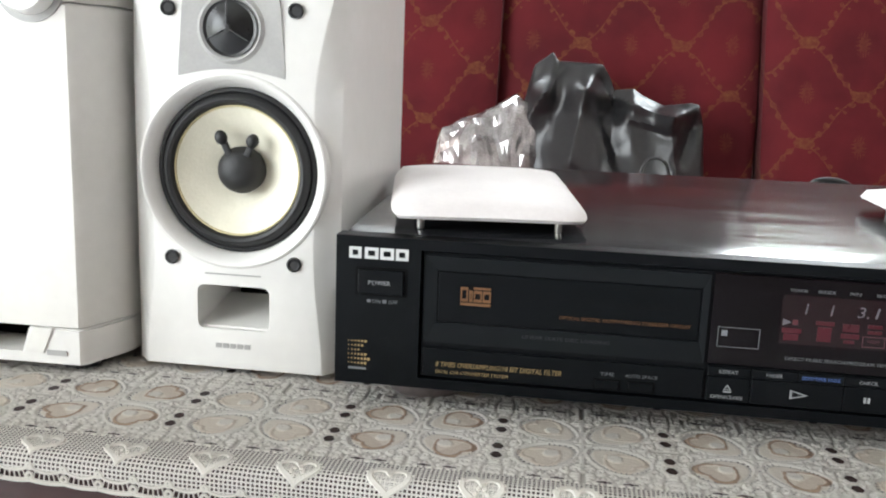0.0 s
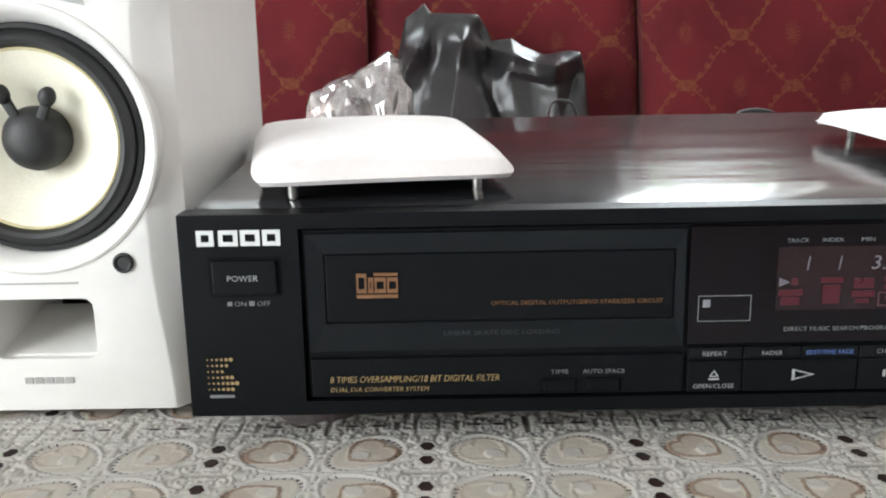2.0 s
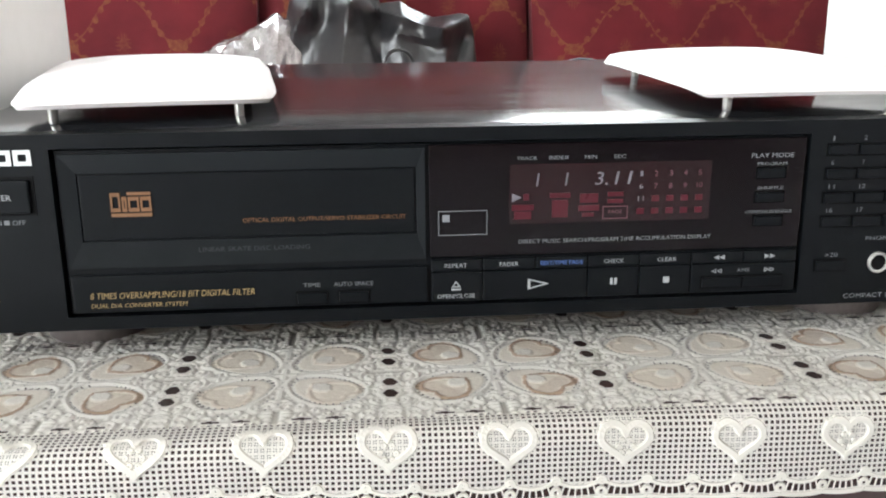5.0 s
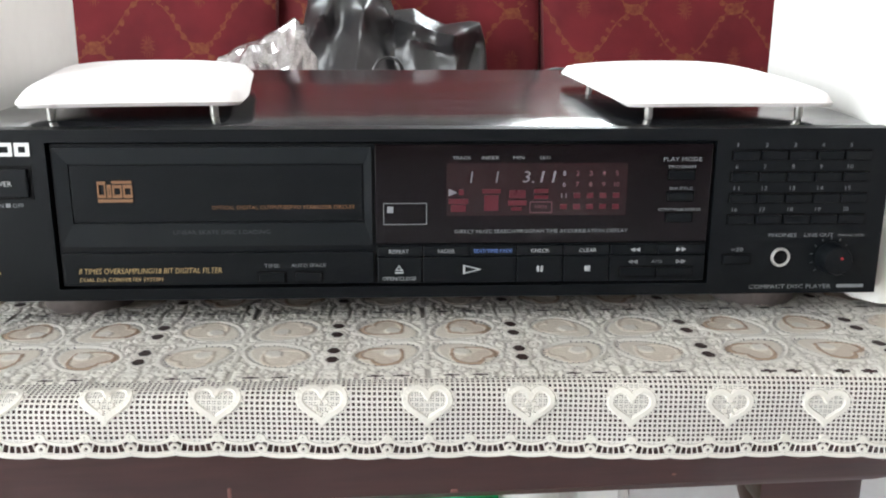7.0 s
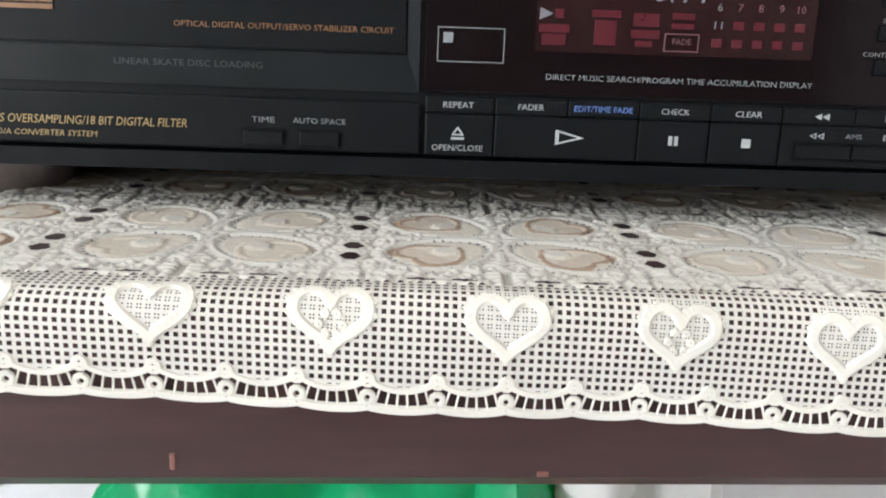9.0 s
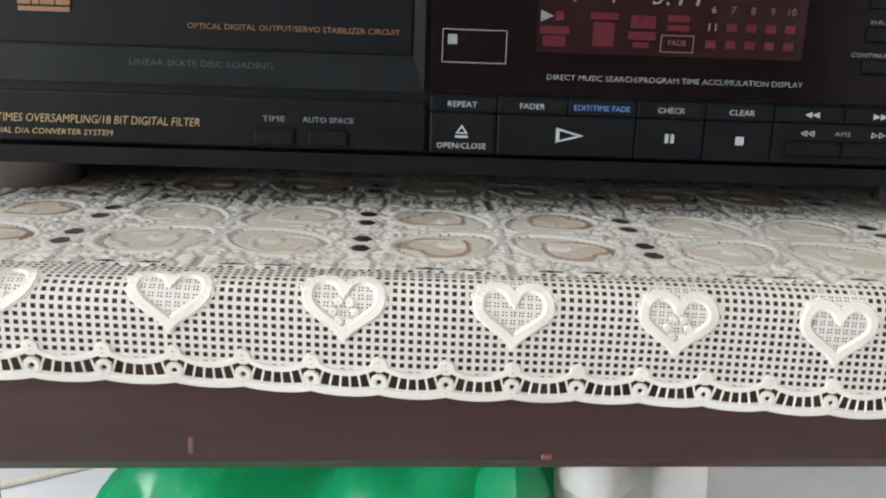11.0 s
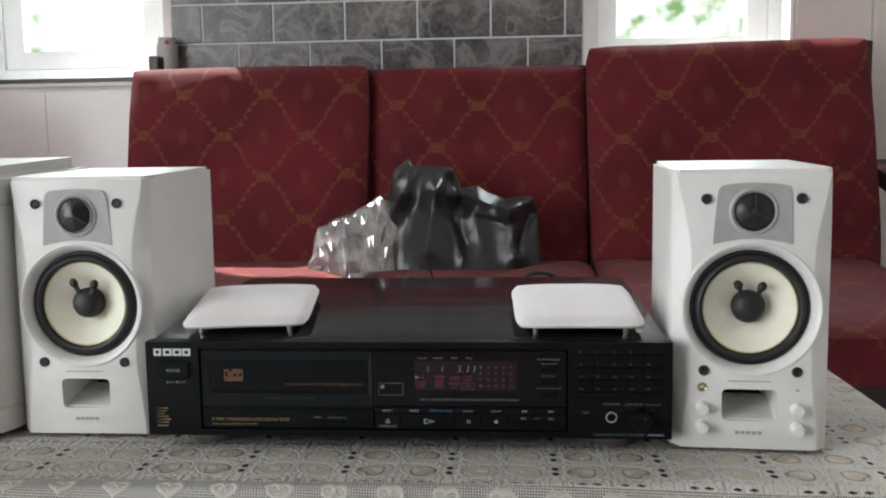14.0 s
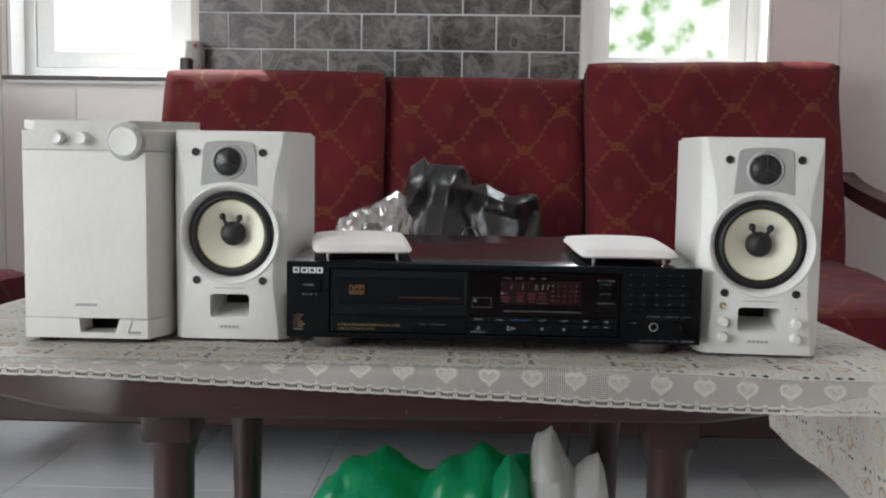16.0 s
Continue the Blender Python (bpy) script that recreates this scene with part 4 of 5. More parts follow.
    part("tweeter_dome", lathe(bmesh.new(), [(0.0152, 0.0012), (0.0135, 0.0008), (0.0105, 0.0022), (0.006, 0.0045), (0, 0.0056)], facing(0, -0.0008, 0.1965), 32), TWEETER_BLACK, tw, "black tweeter dome", True)
    bm = bmesh.new()
    for k in range(3):
        box(bm, -0.0004, 0.0004, -0.0072, -0.0062, 0.002, 0.0135, bevel=0.0003, m=Matrix.Translation((0, 0, 0.1965)) @ Matrix.Rotation(radians(120 * k), 4, "Y"))
    lathe(bm, [(0.0022, 0.005), (0.0022, 0.0074), (0, 0.0078)], facing(0, 0, 0.1965), 16)
    part("phase_spider", bm, SPIDER, tw, "three-armed guard")
    # sloping floor inside the slot port
    bm = bmesh.new()
    vs = [bm.verts.new(p) for p in ((-0.0214, 0.004, 0.0285), (0.0214, 0.004, 0.0285), (0.0214, 0.05, 0.037), (-0.0214, 0.05, 0.037), (-0.0214, 0.05, 0.0275), (0.0214, 0.05, 0.0275), (-0.0214, 0.004, 0.0275), (0.0214, 0.004, 0.0275))]
    for f in ((0, 1, 2, 3), (3, 2, 5, 4), (6, 7, 1, 0), (4, 5, 7, 6), (0, 3, 4, 6), (1, 7, 5, 2)):
        bm.faces.new([vs[i] for i in f])
    part("port_ramp", bm, WHITE_BAFFLE, s)
    # black plate set inside in place of the shade deep in the port
    part("port_back", boxed(-0.0214, 0.0214, 0.068, 0.072, 0.028, 0.053), BLACK_RUBBER, s, "black plate standing for the shade deep in the port")
    for sx in (-1, 1):
        for z in (0.0685, 0.2065):
            part("pin_socket", lathe(bmesh.new(), [(0.0042, 0), (0.0042, 0.0012), (0.0034, 0.0016), (0.0024, 0.0008), (0.0, 0.0008)], facing(sx * 0.036, 0.0 if z < 0.1 else 0.0009, z), 20), BLACK_RUBBER, s, "round black grille socket", True)
    for k in range(5):
        part("logo_block", boxed(-0.0105 + 0.0043 * k, -0.0105 + 0.0043 * k + 0.0034, -0.0004, 0.002, 0.0165, 0.0192), GREY_PLATE, s, "plain grey logo block")
    part("model_line", boxed(-0.0165, 0.0165, -0.0004, 0.002, 0.0598, 0.0606), GREY_PLATE, s)
    if controls:
        for sx, z, r, mat_ in ((-1, 0.0545, 0.0036, BRASS), (-1, 0.0382, 0.005, KNOB_SILVER), (-1, 0.0225, 0.005, KNOB_SILVER), (1, 0.0382, 0.005, KNOB_SILVER), (1, 0.0225, 0.005, KNOB_SILVER)):
            kn = part("control_knob" if r > 0.004 else "input_socket", lathe(bmesh.new(), [(r * 1.15, 0), (r * 1.1, 0.001), (r, 0.0016), (r * 0.95, 0.0085 if r > 0.004 else 0.002), (r * 0.8, 0.0098 if r > 0.004 else 0.0022), (0, 0.0098 if r > 0.004 else 0.0004)], facing(sx * 0.0368, 0.001, z), 26), mat_, s, smooth=True)
        part("indicator", lathe(bmesh.new(), [(0.0012, 0), (0.0012, 0.0008), (0, 0.001)], facing(0.0368, 0.0005, 0.0535), 12), GREY_PLATE, s)
    return s


speaker(-0.284, 0.033, 0, False, "white bookshelf loudspeaker with cream cone standing on lace")
speaker(0.2775, 0.009, -4.2, True, "white bookshelf loudspeaker with cream cone and front control knobs")

# ---- subwoofer ----
sub = thing("subwoofer", -0.4315, 0.01, CLOTH_Z, "off-white subwoofer cabinet with three knobs along its top band", "subwoofer")


def slab(name, z0, z1, inset, material, label="", top_round=0.0, rise=0.0, port=None):
    bm = bmesh.new()
    prof = [(-0.0695 + inset, 0.19), (-0.0695 + inset, 0.012), (-0.0685 + inset, 0.004 + inset), (-0.066 + inset, 0.0 + inset), (0.0, -0.0012 + inset), (0.0655 - inset, 0.0 + inset), (0.0685 - inset, 0.0025 + inset), (0.0797 - inset, 0.034), (0.0797 - inset, 0.19)]
    lo = [bm.verts.new((a, b, z0)) for a, b in prof]
    hi = [bm.verts.new((a, b, z1 + rise * b)) for a, b in prof]
    bm.faces.new(lo[::-1])
    bm.faces.new(hi)
    for k in range(len(prof)):
        j = (k + 1) % len(prof)
        bm.faces.new((lo[k], lo[j], hi[j], hi[k]))
    bmesh.ops.bevel(bm, geom=[e for e in bm.edges if all(v.co.z > z1 - 1e-5 for v in e.verts)], offset=top_round or 0.0012, segments=5, affect="EDGES")
    if port is None:
        return part(name, bm, material, sub, label, True)
    return part_mesh(name, carved(bm, port, name), material, sub, label, True)


# the slot port flares towards one side through the front of the base
mouth = outline(bmesh.new(), [(-0.008, 0.03), (-0.0065, 0.0125), (0.031, 0.0125), (0.0365, 0.03)], -0.01, 0.06)
slab("base", 0.0065, 0.0275, 0.0, WHITE_BAFFLE, port=mouth)
slab("cabinet", 0.0282, 0.2058, 0.0004, WHITE_VINYL)
slab("control_band", 0.2064, 0.237, 0.0004, BAND_GREY, "pale grey band with the controls", 0.011, 0.05)
# black sheet behind the mouth, in place of the shade within the base
part("port", boxed(-0.0085, 0.037, 0.03, 0.033, 0.0126, 0.0274), GROOVE, sub, "black sheet standing for the shaded inside of the slot port")
bm = bmesh.new()
vs = [bm.verts.new(p) for p in ((0.026, 0.028, 0.0126), (0.0325, -0.001, 0.0126), (0.044, -0.0012, 0.0126), (0.031, 0.028, 0.0274), (0.0385, -0.001, 0.0274), (0.05, -0.0012, 0.0274))]
for f in ((0, 1, 4, 3), (0, 2, 1), (3, 4, 5), (1, 2, 5, 4), (0, 3, 5, 2)):
    bm.faces.new([vs[i] for i in f])
part("port_ramp", bm, WHITE_VINYL, sub)
for x, r in ((-0.0265, 0.0066), (-0.0005, 0.0066), (0.0455, 0.0158)):
    z = 0.2185 if r < 0.01 else 0.2155
    part("knob_seat", lathe(bmesh.new(), [(r * 1.3, 0), (r * 1.28, 0.0012), (r * 1.05, 0.0014), (r * 1.05, 0)], facing(x, 0.0008, z), 40), GREY_PLATE, sub, "grey ring round a knob", True)
    part("control_knob", lathe(bmesh.new(), [(r * 1.06, 0), (r * 1.05, 0.0015), (r, 0.0025), (r * 0.97, 0.0085), (r * 0.9, 0.0098), (r * 0.6, 0.0094), (0, 0.0092)], facing(x, 0.001, z), 40), WHITE_BAFFLE, sub, smooth=True)
part("logo_block", boxed(-0.011, 0.0115, -0.0016, 0.002, 0.041, 0.0437), GREY_PLATE, sub, "plain grey logo bar")
part("logo_block", boxed(0.046, 0.058, -0.0008, 0.002, 0.0115, 0.0145), GREY_PLATE, sub)
for sx in (-0.05, 0.055):
    for y_ in (0.02, 0.165):
        part("foot", lathe(bmesh.new(), [(0, 0), (0.01, 0), (0.0105, 0.001), (0.0105, 0.007), (0, 0.007)], Matrix.Translation((sx, y_, 0)), 20), BLACK_RUBBER, sub, "flat black rubber foot", True)

# ---- sofa ----
sofa = thing("sofa", 0.06, 1.2, 0, "dark wooden sofa with three red damask cushions", "sofa")


def pillow(w, h, d, bulge, n_=22, wrinkle=0.007, seed=0.0):
    """A stuffed slab, w wide (x), h high (z), d thick (y), centred."""
    bm = bmesh.new()
    grids = []
    for side in (-1, 1):
        g_ = []
        for j in range(n_ + 1):
            row = []
            for i in range(n_ + 1):
                u, v = [math.copysign(1 - (1 - abs(g)) ** 1.4, g) for g in (-1 + 2 * i / n_, -1 + 2 * j / n_)]
                e = max(abs(u), abs(v))
                edge = max(0.0, (e - 0.9) / 0.1)
                thick = d / 2 * (1 - edge ** 2.0 * 0.22) + bulge * (1 - u ** 4) * (1 - v ** 4)
                thick += 0.5 * wrinkle * noise.noise(Vector((u * 7 + seed, v * 3, seed - side)))
                thick += wrinkle * noise.noise(Vector((u * 2.2 + seed, v * 2.2, seed + side)))
                k = 1 - 0.022 * abs(u * v) ** 8
                row.append(bm.verts.new((u * w / 2 * k, side * thick, v * h / 2 * k)))
            g_.append(row)
        grids.append(g_)
    a, b = grids
    for j in range(n_):
        for i in range(n_):
            bm.faces.new((a[j][i], a[j][i + 1], a[j + 1][i + 1], a[j + 1][i]))
            bm.faces.new((b[j][i], b[j + 1][i], b[j + 1][i + 1], b[j][i + 1]))
    ring = lambda g_: [g_[0][i] for i in range(n_)] + [g_[j][n_] for j in range(n_)] + [g_[n_][n_ - i] for i in range(n_)] + [g_[n_ - j][0] for j in range(n_)]
    ra, rb = ring(a), ring(b)
    for k in range(len(ra)):
        j = (k + 1) % len(ra)
        bm.faces.new((ra[k], rb[k], rb[j], ra[j]))
    return bm


def cushion(name, x0, x1, z0, z1, y, lean, parent, seed, base=(0.06, 1.2), d=0.1, cover=None, roll=0.0):
    bm = pillow(x1 - x0, z1 - z0, d, 0.02, seed=seed)
    ob = part(name, bm, cover or DAMASK, parent, smooth=True)
    ob.matrix_local = pose((x0 + x1) / 2 - base[0], y - base[1], (z0 + z1) / 2, lean, roll)
    return ob


cushion("back_cushion", -0.89, -0.268, 0.37, 0.917, 1.575, -12, sofa, 1.3)
cushion("back_cushion", -0.276, 0.288, 0.37, 0.908, 1.625, -12, sofa, 4.1, cover=DAMASK_MID)
cushion("back_cushion", 0.292, 0.985, 0.37, 0.957, 1.59, -12, sofa, 7.7, cover=DAMASK_SMALL, roll=-0.9)
for x0, x1, s in ((-0.868, -0.27, 2.2), (-0.265, 0.29, 5.0), (0.295, 0.975, 8.8)):
    bm = pillow(x1 - x0, 0.66, 0.115, 0.012, seed=s)
    ob = part("seat_cushion", bm, DAMASK, sofa, smooth=True)
    ob.matrix_local = pose((x0 + x1) / 2 - 0.06, 1.19 - 1.2, 0.345, 94)
part("top_rail", boxed(-0.95, 0.93, 0.475, 0.515, 0.86, 0.915, bevel=0.008), DARK_WOOD, sofa)
for x in (-0.935, -0.345, 0.2165, 0.925):
    part("back_post", boxed(x, x + 0.03, 0.47, 0.51, 0.05, 0.962 if x > 0.5 or x < -0.5 else 0.9, bevel=0.006), DARK_WOOD, sofa)
# front rail reaches lower than needed, to darken the space beneath the sofa
part("seat_rail", boxed(-1.14, 0.955, -0.33, -0.29, 0.11, 0.285, bevel=0.006), DARK_WOOD, sofa)
# board added to block light from the floor under the seat
part("light_block_board", boxed(-1.1, 0.95, -0.288, 0.418, 0.262, 0.278, bevel=0.002), DARK_WOOD, sofa)
part("seat_rail", boxed(-1.14, 0.955, 0.42, 0.46, 0.2, 0.285, bevel=0.006), DARK_WOOD, sofa)
# dark board added at the back, where there is only shade under the sofa
part("added_shade_board", boxed(-0.93, 0.955, 0.44, 0.455, 0.03, 0.195, bevel=0.003), DARK_WOOD, sofa)
for x in (-1.16, 0.955):
    for y in (-0.33, 0.46):
        part("leg", boxed(x, x + 0.05, y, y + 0.05, 0.0, 0.56 if y < 0 and x > 0 else 0.25, bevel=0.006), DARK_WOOD, sofa)
    if x < 0:
        continue
    # curved armrest
    bm = bmesh.new()
    rows = []
    for k in range(13):
        t = k / 12
        y = 0.47 - 0.84 * t
        z = 0.66 - 0.09 * min(1, t * 2.2) ** 0.7 + 0.01 * t
        w = 0.026 + 0.012 * t
        rows.append([bm.verts.new((x + 0.025 + sx * w, y, z + dz)) for sx, dz in ((-1, 0), (1, 0), (1, -0.04), (-1, -0.04))])
    for a, b in zip(rows, rows[1:]):
        for k in range(4):
            j = (k + 1) % 4
            bm.faces.new((a[k], a[j], b[j], b[k]))
    bm.faces.new(rows[0])
    bm.faces.new(rows[-1][::-1])
    bmesh.ops.bevel(bm, geom=[e for e in bm.edges if e.is_manifold and e.calc_face_angle(0) > 0.8], offset=0.008, segments=2, affect="EDGES")
    part("armrest", bm, DARK_WOOD, sofa, smooth=True)

# ---- armchair ----
chair = thing("armchair", -1.46, 0.9, 0, "dark wooden armchair with red damask seat cushion", "armchair")
bm = pillow(0.62, 0.6, 0.12, 0.02, seed=11.0)
ob = part("seat_cushion", bm, DAMASK, chair, smooth=True)
ob.matrix_local = pose(0.06, 0, 0.33, 90)
ob = part("back_cushion", pillow(0.6, 0.5, 0.1, 0.02, seed=13.0), DAMASK, chair, smooth=True)
ob.matrix_local = pose(-0.3, 0, 0.62, -8, 0, 90)
for x in (-0.33, 0.22):
    for y in (-0.3, 0.26):
        part("leg", boxed(x, x + 0.045, y, y + 0.045, 0, 0.21 if x > 0 else 0.85, bevel=0.005), DARK_WOOD, chair)
part("seat_frame", boxed(-0.33, 0.27, -0.3, 0.305, 0.2, 0.265, bevel=0.006), DARK_WOOD, chair)

# ---- plastic bags ----


def crumpled(profile, depth, seed, rough, nx=70, na=46, squash=1.0, sharp=1.0):
    """A limp bag: a closed skin under a silhouette of (x, z) pairs, thrown into creases."""
    bm = bmesh.new()
    xs = np.array([p[0] for p in profile])
    zs = np.array([p[1] for p in profile])
    rows = []
    pick = random.Random(int(seed * 10))
    folds = []
    for k in range(10):
        d = Vector((pick.uniform(-1, 1), pick.uniform(-1, 1), pick.uniform(-0.9, 0.9))).normalized()
        folds.append((d * pick.uniform(6, 14) * (2.2 if k > 4 else 1), pick.random(), 0.26 if k > 4 else 0.5))
    for i in range(nx + 1):
        f = i / nx
        x = xs[0] + (xs[-1] - xs[0]) * f
        top = float(np.interp(x, xs, zs))
        half = depth * (0.25 + 0.75 * math.sin(math.pi * min(max(f, 0.02), 0.98)) ** 0.6)
        row = []
        for k in range(na + 1):
            a = math.pi * k / na
            c, s_ = math.cos(a), math.sin(a) ** sharp
            p = Vector((x, -c * half * (1.15 - 0.75 * s_), top * s_ * squash))
            q = Vector((x * 7 + p.z * 3 + seed, p.y * 7, p.z * 7 - x * 4 - seed))
            crease = -0.9 + 0.5 * noise.noise(q)
            for d, phase, w in folds:
                crease += w * abs(((p.dot(d) + phase + 0.05 * noise.noise(q * 1.3)) % 1) * 2 - 1)
            out = Vector((0.3 * noise.noise(q * 1.7), -c, s_ * 0.7))
            fade = min(1.0, top / 0.06) * (0.25 + 0.75 * min(1, s_ * 2))
            row.append(bm.verts.new(p + out * rough * crease * fade))
        rows.append(row)
    for a, b in zip(rows, rows[1:]):
        for k in range(na):
            bm.faces.new((a[k], a[k + 1], b[k + 1], b[k]))
    for row in (rows[0], rows[-1]):
        bm.faces.new(row)
    low = [v for r in rows for v in r]
    for v in low:
        v.co.z = max(v.co.z, 0.0)
    bmesh.ops.triangulate(bm, faces=bm.faces[:], quad_method="SHORT_EDGE")
    return bm


SEAT_Z = 0.408


def creased(profile, depth, creases, nx=110, na=72, ruffle=0.003, seed=0.0):
    """A limp bag under a silhouette of (x, z) pairs; each crease (x0, z0, x1, z1, height, width) is a sharp fold on its front."""
    bm = bmesh.new()
    xs, zs = [p[0] for p in profile], [p[1] for p in profile]
    rows = []
    for i in range(nx + 1):
        f = i / nx
        x = xs[0] + (xs[-1] - xs[0]) * f
        top = float(np.interp(x, xs, zs))
        half_ = depth * (0.3 + 0.7 * math.sin(math.pi * min(max(f, 0.02), 0.98)) ** 0.6)
        row = []
        for k in range(na + 1):
            a = math.pi * k / na
            c, up = math.cos(a), math.sin(a) ** 0.85
            p = Vector((x, -c * half_ * (1.1 - 0.8 * up), top * up))
            push = 0.0
            for x0, z0, x1, z1, h, w in creases:
                dx, dz = x1 - x0, z1 - z0
                t = min(1.0, max(0.0, ((p.x - x0) * dx + (p.z - z0) * dz) / (dx * dx + dz * dz)))
                d = math.hypot(p.x - x0 - t * dx, p.z - z0 - t * dz)
                push += h * max(0.0, 1 - d / w) ** 1.4
            q = p * 22 + Vector((seed, 0, -seed))
            push += ruffle * noise.noise(q) + ruffle * 0.5 * abs(noise.noise(q * 2.3))
            fade = min(1.0, top / 0.06) * max(0.0, c) ** 0.5 if c > 0 else 0.0
            row.append(bm.verts.new(p + Vector((0, -1, 0.15)) * push * fade))
        rows.append(row)
    for a, b in zip(rows, rows[1:]):
        for k in range(na):
            bm.faces.new((a[k], a[k + 1], b[k + 1], b[k]))
    for row in (rows[0], rows[-1]):
        bm.faces.new(row)
    for row in rows:
        for v in row:
            v.co.z = max(v.co.z, 0.0)
    return bm


bag = thing("plastic_bag", -0.012, 1.41, SEAT_Z - 0.012, "crumpled grey-black plastic bag lying on the sofa seat", "bag")
SHAPE = [(-0.205, 0.05), (-0.197, 0.14), (-0.185, 0.2), (-0.172, 0.256), (-0.146, 0.275), (-0.136, 0.284), (-0.124, 0.266), (-0.07, 0.264), (-0.035, 0.262), (-0.018, 0.235), (-0.01, 0.213), (0.028, 0.217), (0.05, 0.203), (0.09, 0.186), (0.14, 0.193), (0.158, 0.19), (0.17, 0.15), (0.178, 0.05)]
FOLDS = [(-0.045, 0.255, -0.066, 0.206, 0.034, 0.06), (-0.066, 0.206, -0.088, 0.073, 0.034, 0.06), (-0.1035, 0.262, -0.147, 0.195, 0.026, 0.04), (-0.147, 0.195, -0.2, 0.12, 0.026, 0.04), (-0.035, 0.235, -0.012, 0.185, -0.045, 0.045),
         (-0.016, 0.201, 0.1025, 0.157, 0.034, 0.034), (0.015, 0.157, 0.096, 0.14, 0.01, 0.014), (0.1025, 0.157, 0.158, 0.186, 0.03, 0.036), (0.1025, 0.151, 0.115, 0.055, 0.026, 0.05), (-0.041, 0.173, 0.003, 0.085, -0.022, 0.04), (0.15, 0.15, 0.125, 0.08, -0.02, 0.025), (-0.03, 0.12, -0.005, 0.05, 0.014, 0.02)]
part("body", creased(SHAPE, 0.085, FOLDS, seed=3.1), BLACK_BAG, bag, smooth=True)
part("inner_bag", crumpled([(-0.375, 0.03), (-0.35, 0.1), (-0.32, 0.128), (-0.27, 0.14), (-0.2, 0.165), (-0.15, 0.14)], 0.085, 8.4, 0.03, nx=26, na=20), CLEAR_BAG, bag, "silvery clear plastic")

for x, y, w, h, mat_, words in ((-0.023, 0.385, 0.016, 0.106, SPIDER, "thin grey lead arching up behind the disc player"), (0.123, 0.366, 0.026, 0.096, BLACK_RUBBER, "thick black lead arching up behind the disc player")):
    lead = thing("audio_cable", x, y, CLOTH_Z, words, "cable", group="leads behind the player")
    tube("strand", [(-w, -0.05, 0.05), (-w, -0.035, 0.08), (-w * 0.7, -0.005, h), (0, 0.004, h + 0.004), (w * 0.7, 0.0, h), (w, 0.012, 0.08), (w * 1.1, 0.02, 0.02), (w * 1.4, 0.04, 0.004)], 0.0014 if mat_ is SPIDER else 0.003, mat_, lead)

green = thing("green_plastic_bag", -0.07, 0.2, 0, "crumpled bright green plastic bag on the floor under the table", "bag")
part("body", crumpled([(-0.225, 0.05), (-0.18, 0.16), (-0.12, 0.235), (-0.06, 0.26), (0.0, 0.24), (0.05, 0.25), (0.11, 0.27), (0.135, 0.265), (0.145, 0.07)], 0.13, 5.5, 0.026, nx=64, na=44), GREEN_BAG, green, smooth=True)
white = thing("white_plastic_bag", 0.124, 0.19, 0, "white plastic bag with small pink and green print", "bag")
part("body", crumpled([(-0.07, 0.06), (-0.067, 0.27), (-0.058, 0.305), (-0.034, 0.302), (-0.024, 0.275), (-0.014, 0.25), (0.0, 0.262), (0.016, 0.268), (0.03, 0.245), (0.042, 0.18), (0.055, 0.06)], 0.055, 9.2, 0.016, nx=48, na=40), WHITE_BAG, white, smooth=True)
part("handle", crumpled([(-0.03, 0.01), (-0.02, 0.06), (0.0, 0.085), (0.022, 0.05), (0.03, 0.01)], 0.03, 2.2, 0.008, nx=16, na=16), GREEN_BAG, green, "loose green handle", True).location = (0.1, -0.03, 0.2)
part("handle", crumpled([(-0.02, 0.01), (-0.012, 0.05), (0.004, 0.06), (0.02, 0.01)], 0.022, 6.2, 0.006, nx=16, na=16), WHITE_BAG, white, "twisted white handle", True).location = (-0.046, -0.015, 0.262)
PINK = surface("pink print", (0.55, 0.08, 0.16), None, 60, 0.4)
GREENP = surface("green print", (0.05, 0.3, 0.1), None, 60, 0.4)
rng = random.Random(4)
for k in range(12):
    blot = part("printed_mark", lathe(bmesh.new(), [(0.004 + 0.004 * rng.random(), 0), (0.003, 0.0015), (0, 0.002)], None, 9), PINK if k % 2 else GREENP, white)
    blot.matrix_local = facing(0.0 + 0.06 * rng.random(), -0.078 + 0.004 * rng.random(), 0.1 + 0.13 * rng.random())
carton = thing("cardboard_box", 0.1, 0.02, 0, "small open brown cardboard box on the floor", "box")
part("body", boxed(-0.05, 0.06, -0.05, 0.05, 0, 0.16, bevel=0.002), CARDBOARD, carton)
paper = thing("paper_packet", -0.27, 0.12, 0, "flat white paper packets lying on the floor", "paper")
part("sheet", boxed(-0.11, 0.09, -0.08, 0.08, 0, 0.03, bevel=0.004), WHITE_BAG, paper)
part("label", boxed(-0.04, 0.0, -0.05, 0.0, 0.03, 0.031), BLACK_RUBBER, paper, "dark printed patch")
power_cord = thing("power_cord", -0.5, 0.6, 0, "thin cream power cord lying on the floor", "cable")
tube("cord", [(0.2, 0.1, 0.004), (0.05, 0.02, 0.004), (-0.1, -0.1, 0.004), (-0.22, -0.14, 0.004), (-0.4, -0.22, 0.004)], 0.004, CABLE_WHITE, power_cord)
dark_cord = thing("black_cord", 0.13, 0.4, 0, "thin black cord hanging behind the table", "cable")
tube("cord", [(0.0, 0.0, 0.44), (0.01, 0.02, 0.3), (-0.01, 0.0, 0.15), (0.03, 0.05, 0.02), (0.2, 0.1, 0.005)], 0.0025, BLACK_RUBBER, dark_cord)

